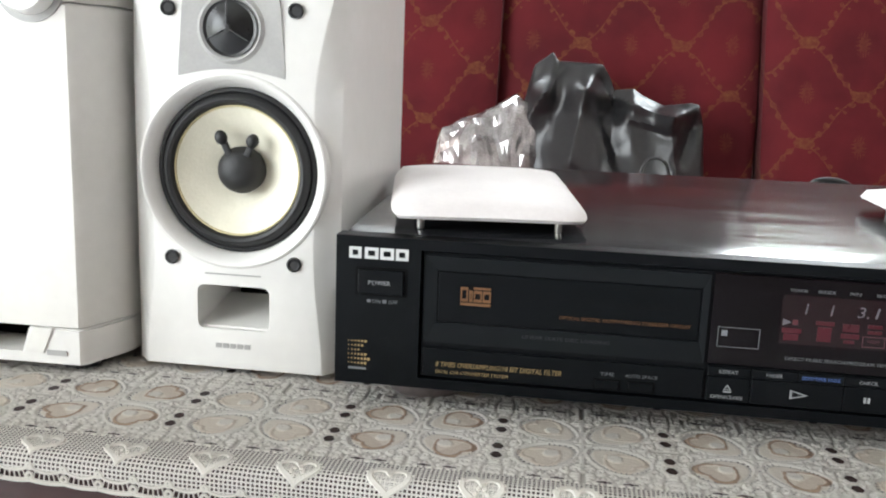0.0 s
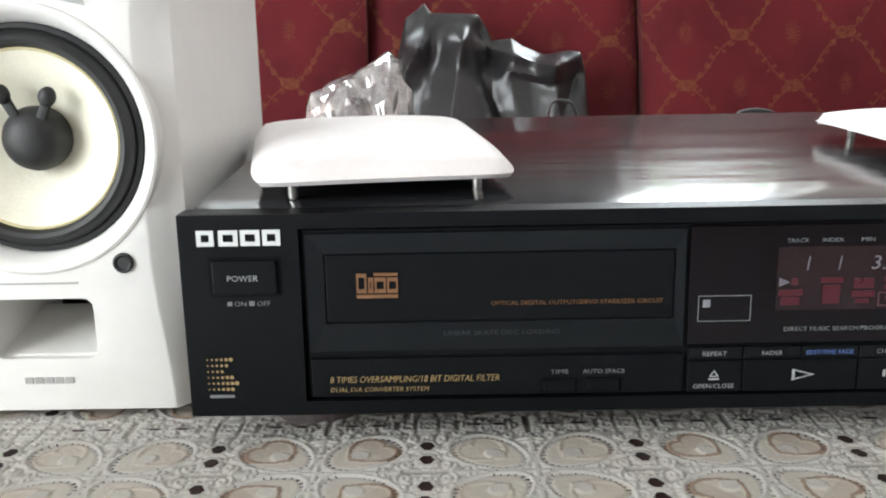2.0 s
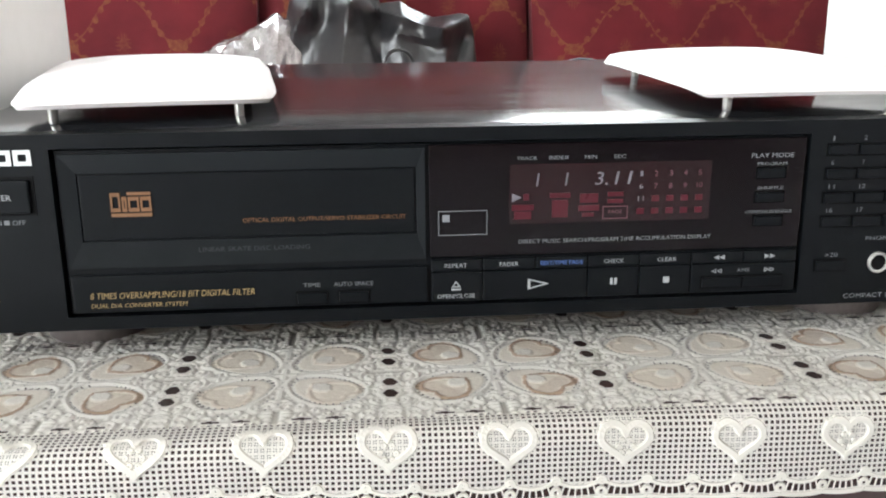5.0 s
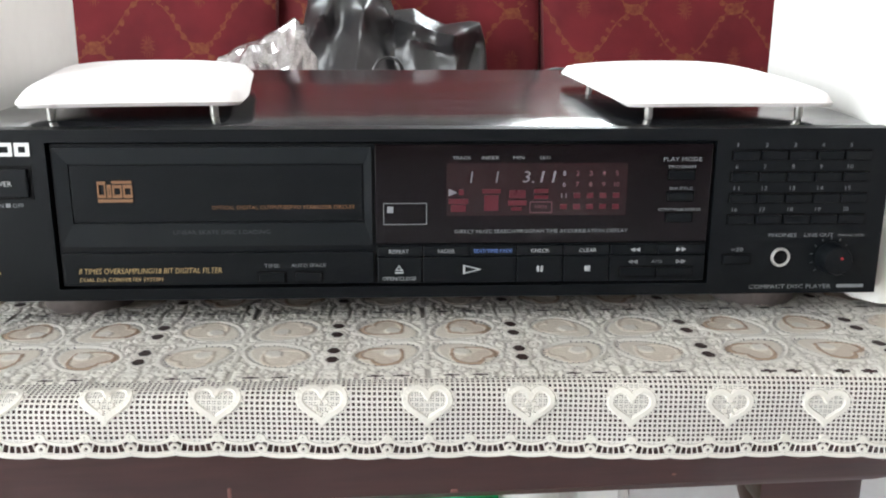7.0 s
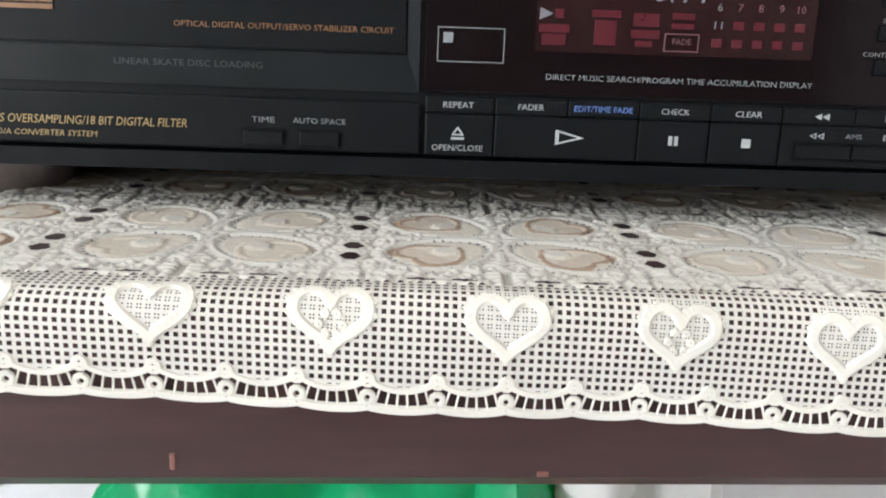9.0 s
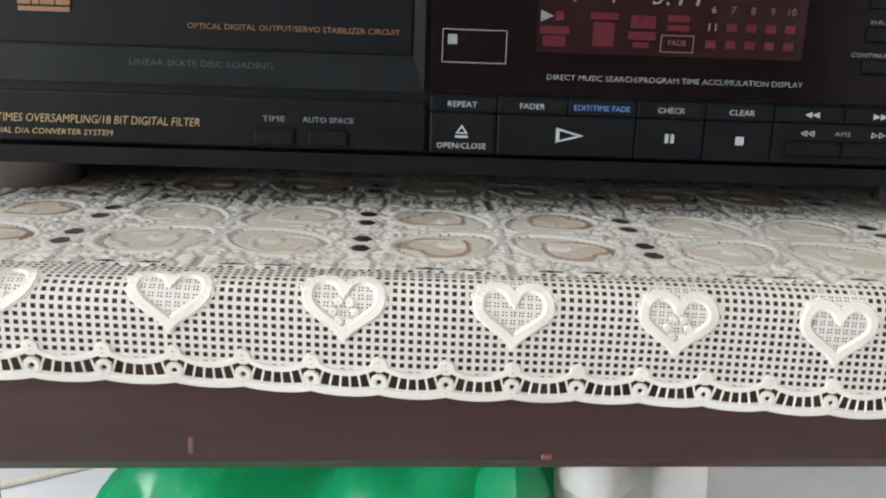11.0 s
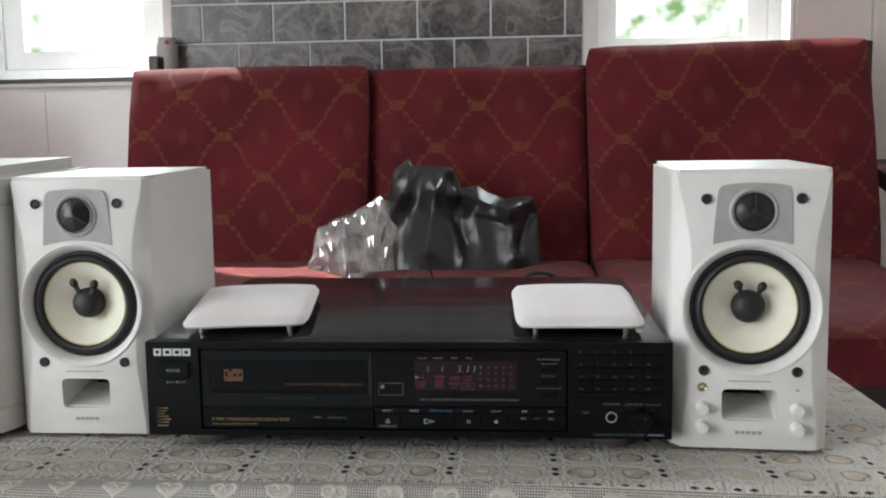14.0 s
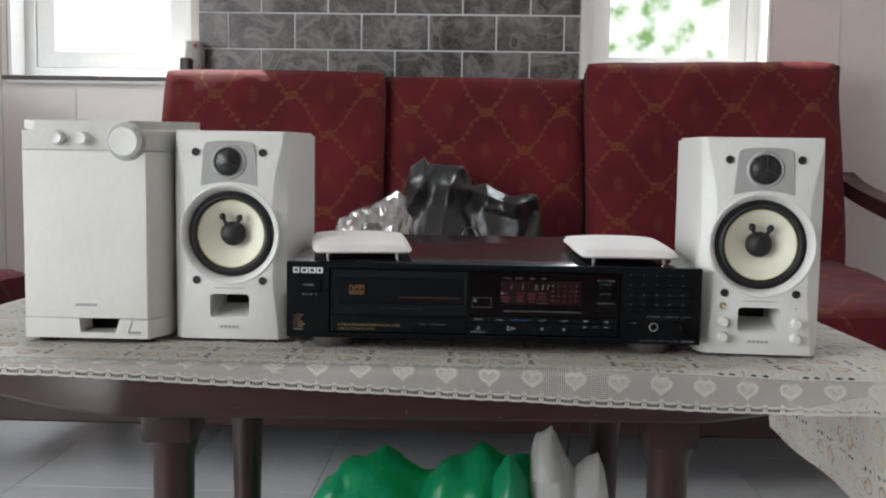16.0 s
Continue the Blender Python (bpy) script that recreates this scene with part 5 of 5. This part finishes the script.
# device with a red LED on a bracket beside the window, shaped like a jar
led_device = thing("small_device", -0.868, 1.79, 0.0, "small grey device with a red light on a wall bracket", "jar")
part("bracket", boxed(-0.04, 0.06, -0.035, 0.04, 0.90, 0.915, bevel=0.003), WHITE_FRAME, led_device)
part("jar", lathe(bmesh.new(), [(0, 0.915), (0.028, 0.915), (0.03, 0.92), (0.03, 1.0), (0.026, 1.01), (0.026, 1.022), (0, 1.022)], None, 24), GREY_PLATE, led_device, smooth=True)
part("led_spot", lathe(bmesh.new(), [(0.006, 0), (0.006, 0.003), (0, 0.004)], facing(0.012, -0.0275, 1.008), 14), RED_GLOW, led_device, "small red light")

# ---- outside ----

tagged(part("backdrop", boxed(-14, 14, 12.0, 12.1, -0.2, 14), distance()), "self-glowing board of pale sky and washed-out garden foliage", "backdrop", kind="structure")
shed = thing("shed_roof", -3.0, 5.6, -0.2, "pale slatted shed roof outside the window", "roof")
bm = bmesh.new()
for k in range(5):
    box(bm, -1.8, 1.8, -0.02, 0.02, 0.0, 0.014, m=pose(0, -0.5 + 0.2 * k, 1.36 + 0.11 * k, 30, 4 * (k % 2) - 3, 3))
part("slats", bm, ROOF_SHEET, shed)
part("wall", boxed(-1.7, 1.7, -0.3, 0.3, 0, 1.1), WALL_PAINT, shed)

# ---- lace tablecloth ----
PITCH = 0.0815
CX, CY = -0.002, -0.0215
BAND_TOP, BAND_END = -0.0648, -0.1007
CLOTH_L, CLOTH_R, CLOTH_B = -0.66, 0.668, 0.545
RADIUS = 0.007


def fold(x):
    return np.clip(-0.0668 + 0.045 * x, -0.086, -0.054)


def drape(x, y, lift):
    """Lays the flat cloth over the table: down over the front edge and over the end on the right."""
    f = fold(x)
    over = np.maximum(0.0, f - y)
    a = np.minimum(over / RADIUS, math.pi / 2)
    down = RADIUS * (1 - np.cos(a)) + np.maximum(0, over - RADIUS * math.pi / 2)
    swing = np.clip((x - 0.12) / 0.25, 0, 1)
    nx, ny, nz = x.copy(), np.where(over > 0, f - RADIUS * np.sin(a), y) - 0.25 * swing * down, CLOTH_Z - down * (1 - 0.13 * swing)
    ny = ny - lift * np.sin(a) + 0.0012 * np.sin(x * 52) * np.minimum(1, down / 0.03)
    nz = nz + lift * np.cos(a)
    side = np.maximum(0.0, x - T_RIGHT)
    b = np.minimum(side / 0.02, 1.35)
    drop = 0.02 * (1 - np.cos(b)) + np.maximum(0, side - 0.027) * 0.985
    nx = np.where(side > 0, T_RIGHT + 0.02 * np.sin(b) + np.maximum(0, side - 0.027) * 0.12, nx)
    nx = nx + 0.003 * np.sin(ny * 26) * np.minimum(1, drop / 0.1)
    # behind the table the cloth hangs down, but for its stiff corner at the end
    past = np.maximum(0.0, y - (T_BACK + 0.008)) * np.clip(1 - side / 0.03, 0, 1)
    return np.stack([nx, ny - past * 0.9, nz - drop - past * 0.95], -1)


cloth = thing("tablecloth", 0, 0, 0, "cream lace tablecloth with heart flowers spread over the table", "tablecloth")


def heart_level(s, t, size):
    """Below zero inside a heart of that size, whose point looks down t."""
    a, b = s / size, t / size
    return (a * a + b * b - 1) ** 3 - a * a * b ** 3


def smooth01(v):
    v = np.clip(v, 0, 1)
    return v * v * (3 - 2 * v)


RNG = np.random.RandomState(7)
half = RNG.uniform(0, 0.5, (46, 2))
SEEDS = np.concatenate([half * (sx, sy) for sx in (-1, 1) for sy in (-1, 1)]) * PITCH


def lace_pattern(x, y):
    """Relief, satin, tan, painted shade in the low threads, and holes of the repeating flower squares."""
    tu, tv = (x - CX) / PITCH, (y - CY) / PITCH
    iu, iv = np.floor(tu + 0.5), np.floor(tv + 0.5)
    p, q = (tu - iu) * PITCH, (tv - iv) * PITCH
    warm = np.where((iu + iv) % 2 == 0, 1.0, 0.22)
    relief, satin, tan = np.zeros_like(p), np.zeros_like(p), np.zeros_like(p)
    hole = np.zeros(p.shape, bool)
    in_heart = np.zeros(p.shape, bool)
    ap, aq = np.abs(p), np.abs(q)
    # each quarter holds one heart whose point looks to the centre
    ang = radians(42)
    cx_, cy_ = 0.0166, 0.0152
    d1 = (ap - cx_) * math.cos(ang) + (aq - cy_) * math.sin(ang)
    d2 = -(ap - cx_) * math.sin(ang) + (aq - cy_) * math.cos(ang)
    taper = 1 + 0.16 * np.clip(d1 / 0.016, -1, 1)
    petal = np.hypot(d1 / 0.0168, d2 / (0.0124 * taper))
    body, ring0, ring1 = petal < 0.83, petal < 0.97, petal < 1.09
    lv = [heart_level(d2 / 1.05, d1 - 0.0012, 0.0094 * k) for k in (1.0, 0.8)]
    shape, inner = [v < 0 for v in lv]
    core = np.hypot((d1 + 0.0022) / 0.0042, d2 / 0.0036) < 1
    satin[body] = 0.55
    satin[shape] = 0.85
    tan[shape & ~inner] = (warm * 0.85)[shape & ~inner]
    tan[inner & (d1 > 0.003)] = (warm * 0.22)[inner & (d1 > 0.003)]
    relief[body] = 0.0005
    relief[shape] = 0.0004
    relief[shape & ~inner] = 0.0008
    knots = 0.5 + 0.5 * np.sin(d1 * 3600) * np.sin(d2 * 3600)
    relief[core] = (0.0007 + 0.0006 * knots)[core]
    satin[core] = 0.2
    theta = np.arctan2(d2, d1)
    dotted = ring0 & ~body
    hole |= dotted & (np.sin(theta * 34) > 0.2)
    relief[dotted] = 0.0003
    cord = ring1 & ~ring0
    relief[cord] = 0.001
    in_heart = ring1
    # cross of drawn threads between the hearts
    for a, b in ((ap, q), (aq, p)):
        strip = (a < 0.0012) & ~in_heart & (np.abs(b) < 0.032)
        relief[strip] = 0.0009
        hole |= strip & (a < 0.0007) & (np.sin(b * 2 * math.pi / 0.0022) > 0.45)
    # scrolls and leaves: cells round scattered seeds
    rest = ~in_heart & ~hole & (ap > 0.0012) & (aq > 0.0012)
    pr, qr = p[rest], q[rest]
    best, second = np.full(pr.shape, 9.0), np.full(pr.shape, 9.0)
    for sx, sy in SEEDS:
        d = np.hypot(pr - sx, qr - sy)
        second = np.minimum(second, np.maximum(d, best))
        best = np.minimum(best, d)
    edge = second - best
    rr = relief[rest]
    rr[:] = 0.0002 + 0.0011 * smooth01(edge / 0.0022) * (0.55 + 0.45 * np.cos(best * 2600))
    relief[rest] = rr
    hh = hole[rest]
    hh |= (edge < 0.0006) & (np.sin(pr * 1900) * np.sin(qr * 1700) > 0.25)
    hole[rest] = hh
    # pairs of open diamonds along the seams between squares
    for a, b, slim in ((PITCH / 2 - ap, q, 1.0), (PITCH / 2 - aq, p, 0.42)):
        for c in (0.021, 0.0092, -0.0115, -0.022):
            lean = 0.25 * (b - c)
            diamond = np.maximum(np.abs(a) / (0.0034 * slim) + np.abs(b - c) / 0.0066, np.abs(b - c) / 0.0036)
            near = diamond < 1.5
            relief[near] = 0.0009
            hole &= ~near
            hole |= diamond < 1.0
    relief *= 0.95
    # thread shadow put into the colour: the lower the relief, the darker
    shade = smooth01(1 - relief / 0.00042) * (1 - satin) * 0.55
    return relief, satin, tan, shade, hole


def woven(name, xs, ys, label):
    gx, gy = np.meshgrid(xs, ys)
    relief, satin, tan, shade, hole = lace_pattern(gx, gy)
    co = drape(gx, gy, relief)
    nu, nv = len(xs), len(ys)
    idx = np.arange(nu * nv).reshape(nv, nu)
    keep = ~(hole[:-1, :-1] & hole[1:, 1:])
    quads = np.stack([idx[:-1, :-1], idx[:-1, 1:], idx[1:, 1:], idx[1:, :-1]], -1)[keep]
    me = bpy.data.meshes.new(name)
    me.vertices.add(nu * nv)
    me.vertices.foreach_set("co", co.reshape(-1).astype(np.float32))
    me.loops.add(quads.size)
    me.loops.foreach_set("vertex_index", quads.reshape(-1).astype(np.int32))
    me.polygons.add(len(quads))
    me.polygons.foreach_set("loop_start", np.arange(0, quads.size, 4, dtype=np.int32))
    me.update(calc_edges=True)
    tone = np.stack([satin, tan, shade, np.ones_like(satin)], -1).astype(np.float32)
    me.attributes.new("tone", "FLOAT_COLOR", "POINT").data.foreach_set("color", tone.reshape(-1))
    me.validate()
    me.shade_smooth()
    return part_mesh(name, me, LACE, cloth, label)


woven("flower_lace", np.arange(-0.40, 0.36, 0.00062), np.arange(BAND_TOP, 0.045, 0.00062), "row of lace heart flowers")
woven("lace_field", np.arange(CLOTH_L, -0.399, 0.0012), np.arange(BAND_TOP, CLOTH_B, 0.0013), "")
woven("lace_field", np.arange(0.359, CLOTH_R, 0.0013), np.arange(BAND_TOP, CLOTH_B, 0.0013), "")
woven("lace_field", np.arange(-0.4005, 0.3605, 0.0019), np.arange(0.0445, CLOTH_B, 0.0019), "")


def mesh_from(name, verts, faces, label=""):
    me = bpy.data.meshes.new(name)
    me.from_pydata(verts, [], faces)
    tone = np.tile(np.array([0, 0, 0, 1], np.float32), len(verts))
    me.attributes.new("tone", "FLOAT_COLOR", "POINT").data.foreach_set("color", tone)
    me.update()
    return part_mesh(name, me, LACE, cloth, label)


# net border: square meshes, solid where the hearts lie
HEART_STEP = 0.0415
NET, SCALLOP = HEART_STEP / 20, HEART_STEP / 2.5
HEM_X = -0.003 + HEART_STEP * 0.01
HEARTS = [-0.003 + HEART_STEP * k for k in range(-16, 16)]
HEART_Y, HEART_R = -0.0778, 0.0078


def in_heart(x, y, size):
    k = np.round((x - HEARTS[0]) / HEART_STEP)
    s = x - (HEARTS[0] + k * HEART_STEP)
    return heart_level(s, (y - HEART_Y) * 0.92, size) < 0


def net():
    cols = int((CLOTH_R - CLOTH_L) / NET)
    rows = math.ceil((BAND_TOP - (BAND_END + 0.0045)) / NET) - 1
    us, vs = [], []
    bar = 0.225
    for k in range(cols + 1):
        us += [CLOTH_L + (k - bar) * NET, CLOTH_L + (k + bar) * NET]
    for k in range(rows + 2):
        vs += [BAND_TOP + 0.0005 - (k - bar) * NET, BAND_TOP + 0.0005 - (k + bar) * NET]
    gx, gy = np.meshgrid(np.array(us), np.array(vs))
    co = drape(gx, gy, np.full(gx.shape, 0.0002))
    verts = [tuple(v) for v in co.reshape(-1, 3)]
    nu = len(us)
    faces = []
    for j in range(len(vs) - 1):
        for i in range(nu - 1):
            xm, ym = (us[i] + us[i + 1]) / 2, (vs[j] + vs[j + 1]) / 2
            if ym < BAND_END + 0.0084 - 0.0029 * abs(math.sin(math.pi * (xm - HEM_X) / SCALLOP)) ** 0.75:
                continue
            quad = (j * nu + i, j * nu + i + 1, (j + 1) * nu + i + 1, (j + 1) * nu + i)
            if i % 2 == 1 and j % 2 == 1:
                x, y = (us[i] + us[i + 1]) / 2, (vs[j] + vs[j + 1]) / 2
                if not in_heart(x, y, HEART_R):
                    continue
                # finer mesh within a heart: a cross that splits the opening in four
                x0, x1, y0, y1 = us[i], us[i + 1], vs[j], vs[j + 1]
                for a0, a1, b0, b1 in ((x - 0.0002, x + 0.0002, y0, y1), (x0, x1, y - 0.0002, y + 0.0002)):
                    c4 = drape(np.array([a0, a1, a1, a0]), np.array([b0, b0, b1, b1]), np.full(4, 0.0002))
                    n0 = len(verts)
                    verts += [tuple(v) for v in c4]
                    faces.append((n0, n0 + 1, n0 + 2, n0 + 3))
                continue
            faces.append(quad)
    return mesh_from("net_border", verts, faces, "square-meshed net border")


net()


def ribbon(xy, widths, lift0, lift1, closed=False):
    """A rounded cord along a line of flat points, laid over the table's edge."""
    xy, widths = np.array(xy), np.array(widths)
    d = np.roll(xy, -1, 0) - np.roll(xy, 1, 0) if closed else np.gradient(xy, axis=0)
    d /= np.linalg.norm(d, axis=1)[:, None]
    nrm = np.stack([-d[:, 1], d[:, 0]], 1)
    rows = []
    for off, lift in ((-1, lift0), (-0.6, lift1), (0.6, lift1), (1, lift0)):
        pt = xy + nrm * (widths * off)[:, None]
        rows.append(drape(pt[:, 0], pt[:, 1], np.full(len(pt), lift)))
    n_ = len(xy)
    verts = [tuple(v) for r in rows for v in r]
    faces = []
    for a in range(3):
        for k in range(n_ if closed else n_ - 1):
            j = (k + 1) % n_
            faces.append((a * n_ + k, a * n_ + j, (a + 1) * n_ + j, (a + 1) * n_ + k))
    return verts, faces


def heart_line(cx, cy, r, steps=44):
    out = []
    for k in range(steps):
        t = 2 * math.pi * k / steps
        tail = 0.92 if math.cos(t) < 0 else 1.16
        out.append((cx + r * 1.14 / 16 * 16 * math.sin(t) ** 3, cy + r * tail / 16 * (13 * math.cos(t) - 5 * math.cos(2 * t) - 2 * math.cos(3 * t) - math.cos(4 * t))))
    return out


def joined(pieces):
    verts, faces = [], []
    for v, f in pieces:
        n0 = len(verts)
        verts += v
        faces += [tuple(i + n0 for i in q) for q in f]
    return verts, faces


stitches = []
for k, hx in enumerate(HEARTS):
    if not CLOTH_L + 0.01 < hx < CLOTH_R - 0.01:
        continue
    mesh_from("heart", *ribbon(heart_line(hx, HEART_Y, HEART_R), np.full(44, 0.0016), 0.0001, 0.0009, True), "raised white lace heart")
    for t in range(26):
        px, py = heart_line(hx, HEART_Y, HEART_R * 1.17, 26)[t]
        stitches.append(ribbon([(px + 0.0005 * math.cos(b), py + 0.0005 * math.sin(b)) for b in (0, 1.57, 3.14, 4.71)], np.full(4, 0.00045), 0.0002, 0.0006, True))
    if k % 2:
        for m_ in range(6):
            a = 2 * math.pi * m_ / 6
            c = (hx + 0.0027 * math.cos(a), HEART_Y - 0.0015 + 0.0027 * math.sin(a))
            stitches.append(ribbon([(c[0] + 0.0006 * math.cos(b), c[1] + 0.0006 * math.sin(b)) for b in [2 * math.pi * s / 8 for s in range(8)]], np.full(8, 0.0006), 0.0002, 0.0008, True))
        stitches.append(ribbon([(hx, HEART_Y - 0.005), (hx, HEART_Y - 0.0062), (hx, HEART_Y - 0.0075)], np.full(3, 0.0008), 0.0002, 0.001))
tagged(mesh_from("embroidery", *joined(stitches), "small raised stitches in and round the hearts"), kind="stuff")

# scalloped hem: a thick wavy cord, a finer arc above it, short bars between them, rings at the joints
first, last = int((CLOTH_L - HEM_X) / SCALLOP), int((CLOTH_R - HEM_X) / SCALLOP)
pieces = []
for s in range(first, last):
    x0 = HEM_X + s * SCALLOP
    ts = [k / 14 for k in range(15)]
    low = [(x0 + SCALLOP * t, BAND_END + 0.0017 - 0.0009 * math.sin(math.pi * t) ** 0.7) for t in ts]
    high = [(x0 + SCALLOP * t, BAND_END + 0.0086 - 0.0029 * math.sin(math.pi * t) ** 0.75) for t in ts]
    pieces.append(ribbon(low, np.full(15, 0.00125), 0.0001, 0.001))
    pieces.append(ribbon(high, np.full(15, 0.0009), 0.0001, 0.0008))
    for k in (2, 4, 6, 8, 10, 12):
        lean = (ts[k] - 0.5) * 0.0024
        (xa, ya), (xb, yb) = low[k], high[k]
        pieces.append(ribbon([(xa + lean, ya), ((xa + xb) / 2, (ya + yb) / 2), (xb - lean, yb)], np.full(3, 0.0003), 0.0002, 0.0006))
    for dy, r in ((0.0083, 0.0014), (0.0038, 0.0014)):
        ringp = [(x0 + r * math.cos(b), BAND_END + dy + r * math.sin(b)) for b in [2 * math.pi * k / 10 for k in range(10)]]
        pieces.append(ribbon(ringp, np.full(10, 0.0008), 0.0001, 0.0008, True))
tagged(mesh_from("scalloped_hem", *joined(pieces), "scalloped lace hem with open slots"), kind="stuff")

# ---- wall and floor tiles ----
TILE_W, TILE_H = 0.2045, 0.1085


def shared_tile(w, h, d, material, name):
    bm = boxed(-w / 2, w / 2, 0, d, -h / 2, h / 2, bevel=0.0018, segments=1)
    me = bpy.data.meshes.new(name)
    bm.to_mesh(me)
    bm.free()
    me.materials.append(material)
    return me


panel = thing("tiled_panel", -0.285, NORTH - 0.004, 0.0, "dark grey veined stone tiles between the windows", "wall tiles", kind="structure")
part("backing", boxed(-0.583, 0.584, 0.0, 0.0035, 0.3, 2.3), GROUT, panel, "pale grout")
JOINT_Z, JOINT_X = 1.0085, -0.366
done = {}
for r in range(-6, 11):
    z0 = JOINT_Z + r * TILE_H
    off = JOINT_X + (TILE_W / 2 if r % 2 else 0)
    k0 = int((-0.868 - off) / TILE_W) - 1
    for k in range(k0, k0 + 9):
        a, b = max(off + k * TILE_W, -0.866), min(off + (k + 1) * TILE_W, 0.298)
        if b - a < 0.015:
            continue
        w = round(b - a - 0.0055, 3)
        if w not in done:
            done[w] = shared_tile(w, TILE_H - 0.0055, 0.006, STONE_TILE, "tile")
        ob = new("tile", done[w])
        ob.parent = panel
        ob.matrix_local = pose((a + b) / 2 + 0.285, -0.0025 - 0.0008 * rng.random(), z0 + TILE_H / 2)

for i in range(-9, 6):
    for j in range(-12, 7):
        key = "floor"
        if key not in done:
            bm = boxed(-0.1494, 0.1494, -0.1494, 0.1494, -0.006, 0.0, bevel=0.0006, segments=1)
            me = bpy.data.meshes.new("tile")
            bm.to_mesh(me)
            bm.free()
            me.materials.append(FLOOR_TILE)
            done[key] = me
        x, y = 0.12 + 0.3 * i, 0.05 + 0.3 * j
        if WEST + 0.1 < x < EAST - 0.1 and SOUTH + 0.1 < y < NORTH - 0.1:
            ob = new("tile", done[key])
            ob.parent = floor
            ob.location = (x, y, 0)

wall_tiles = thing("wall_tiling", 0, NORTH, 0, "large pale pink glazed wall tiles beside the windows", "wall tiles", kind="structure")
TW = 0.3867
for k in range(-3, 9):
    x0, x1 = -2.41 + TW * (k + 0) , -2.41 + TW * (k + 1)
    for r in range(5):
        z0, z1 = 0.29 + 0.6 * (r - 1), 0.29 + 0.6 * r
        for lo, hi_, top in ((WEST + 0.01, -1.482, HIGH), (-1.482, -0.872, 0.884), (0.872, EAST - 0.01, HIGH)):
            a, b, c, d = max(x0, lo), min(x1, hi_), max(z0, 0.0), min(z1, top)
            if b - a > 0.02 and d - c > 0.02:
                part("tile", boxed(a + 0.0007, b - 0.0007, -0.004, -0.0005, c + 0.0007, d - 0.0007), WALL_TILE, wall_tiles)
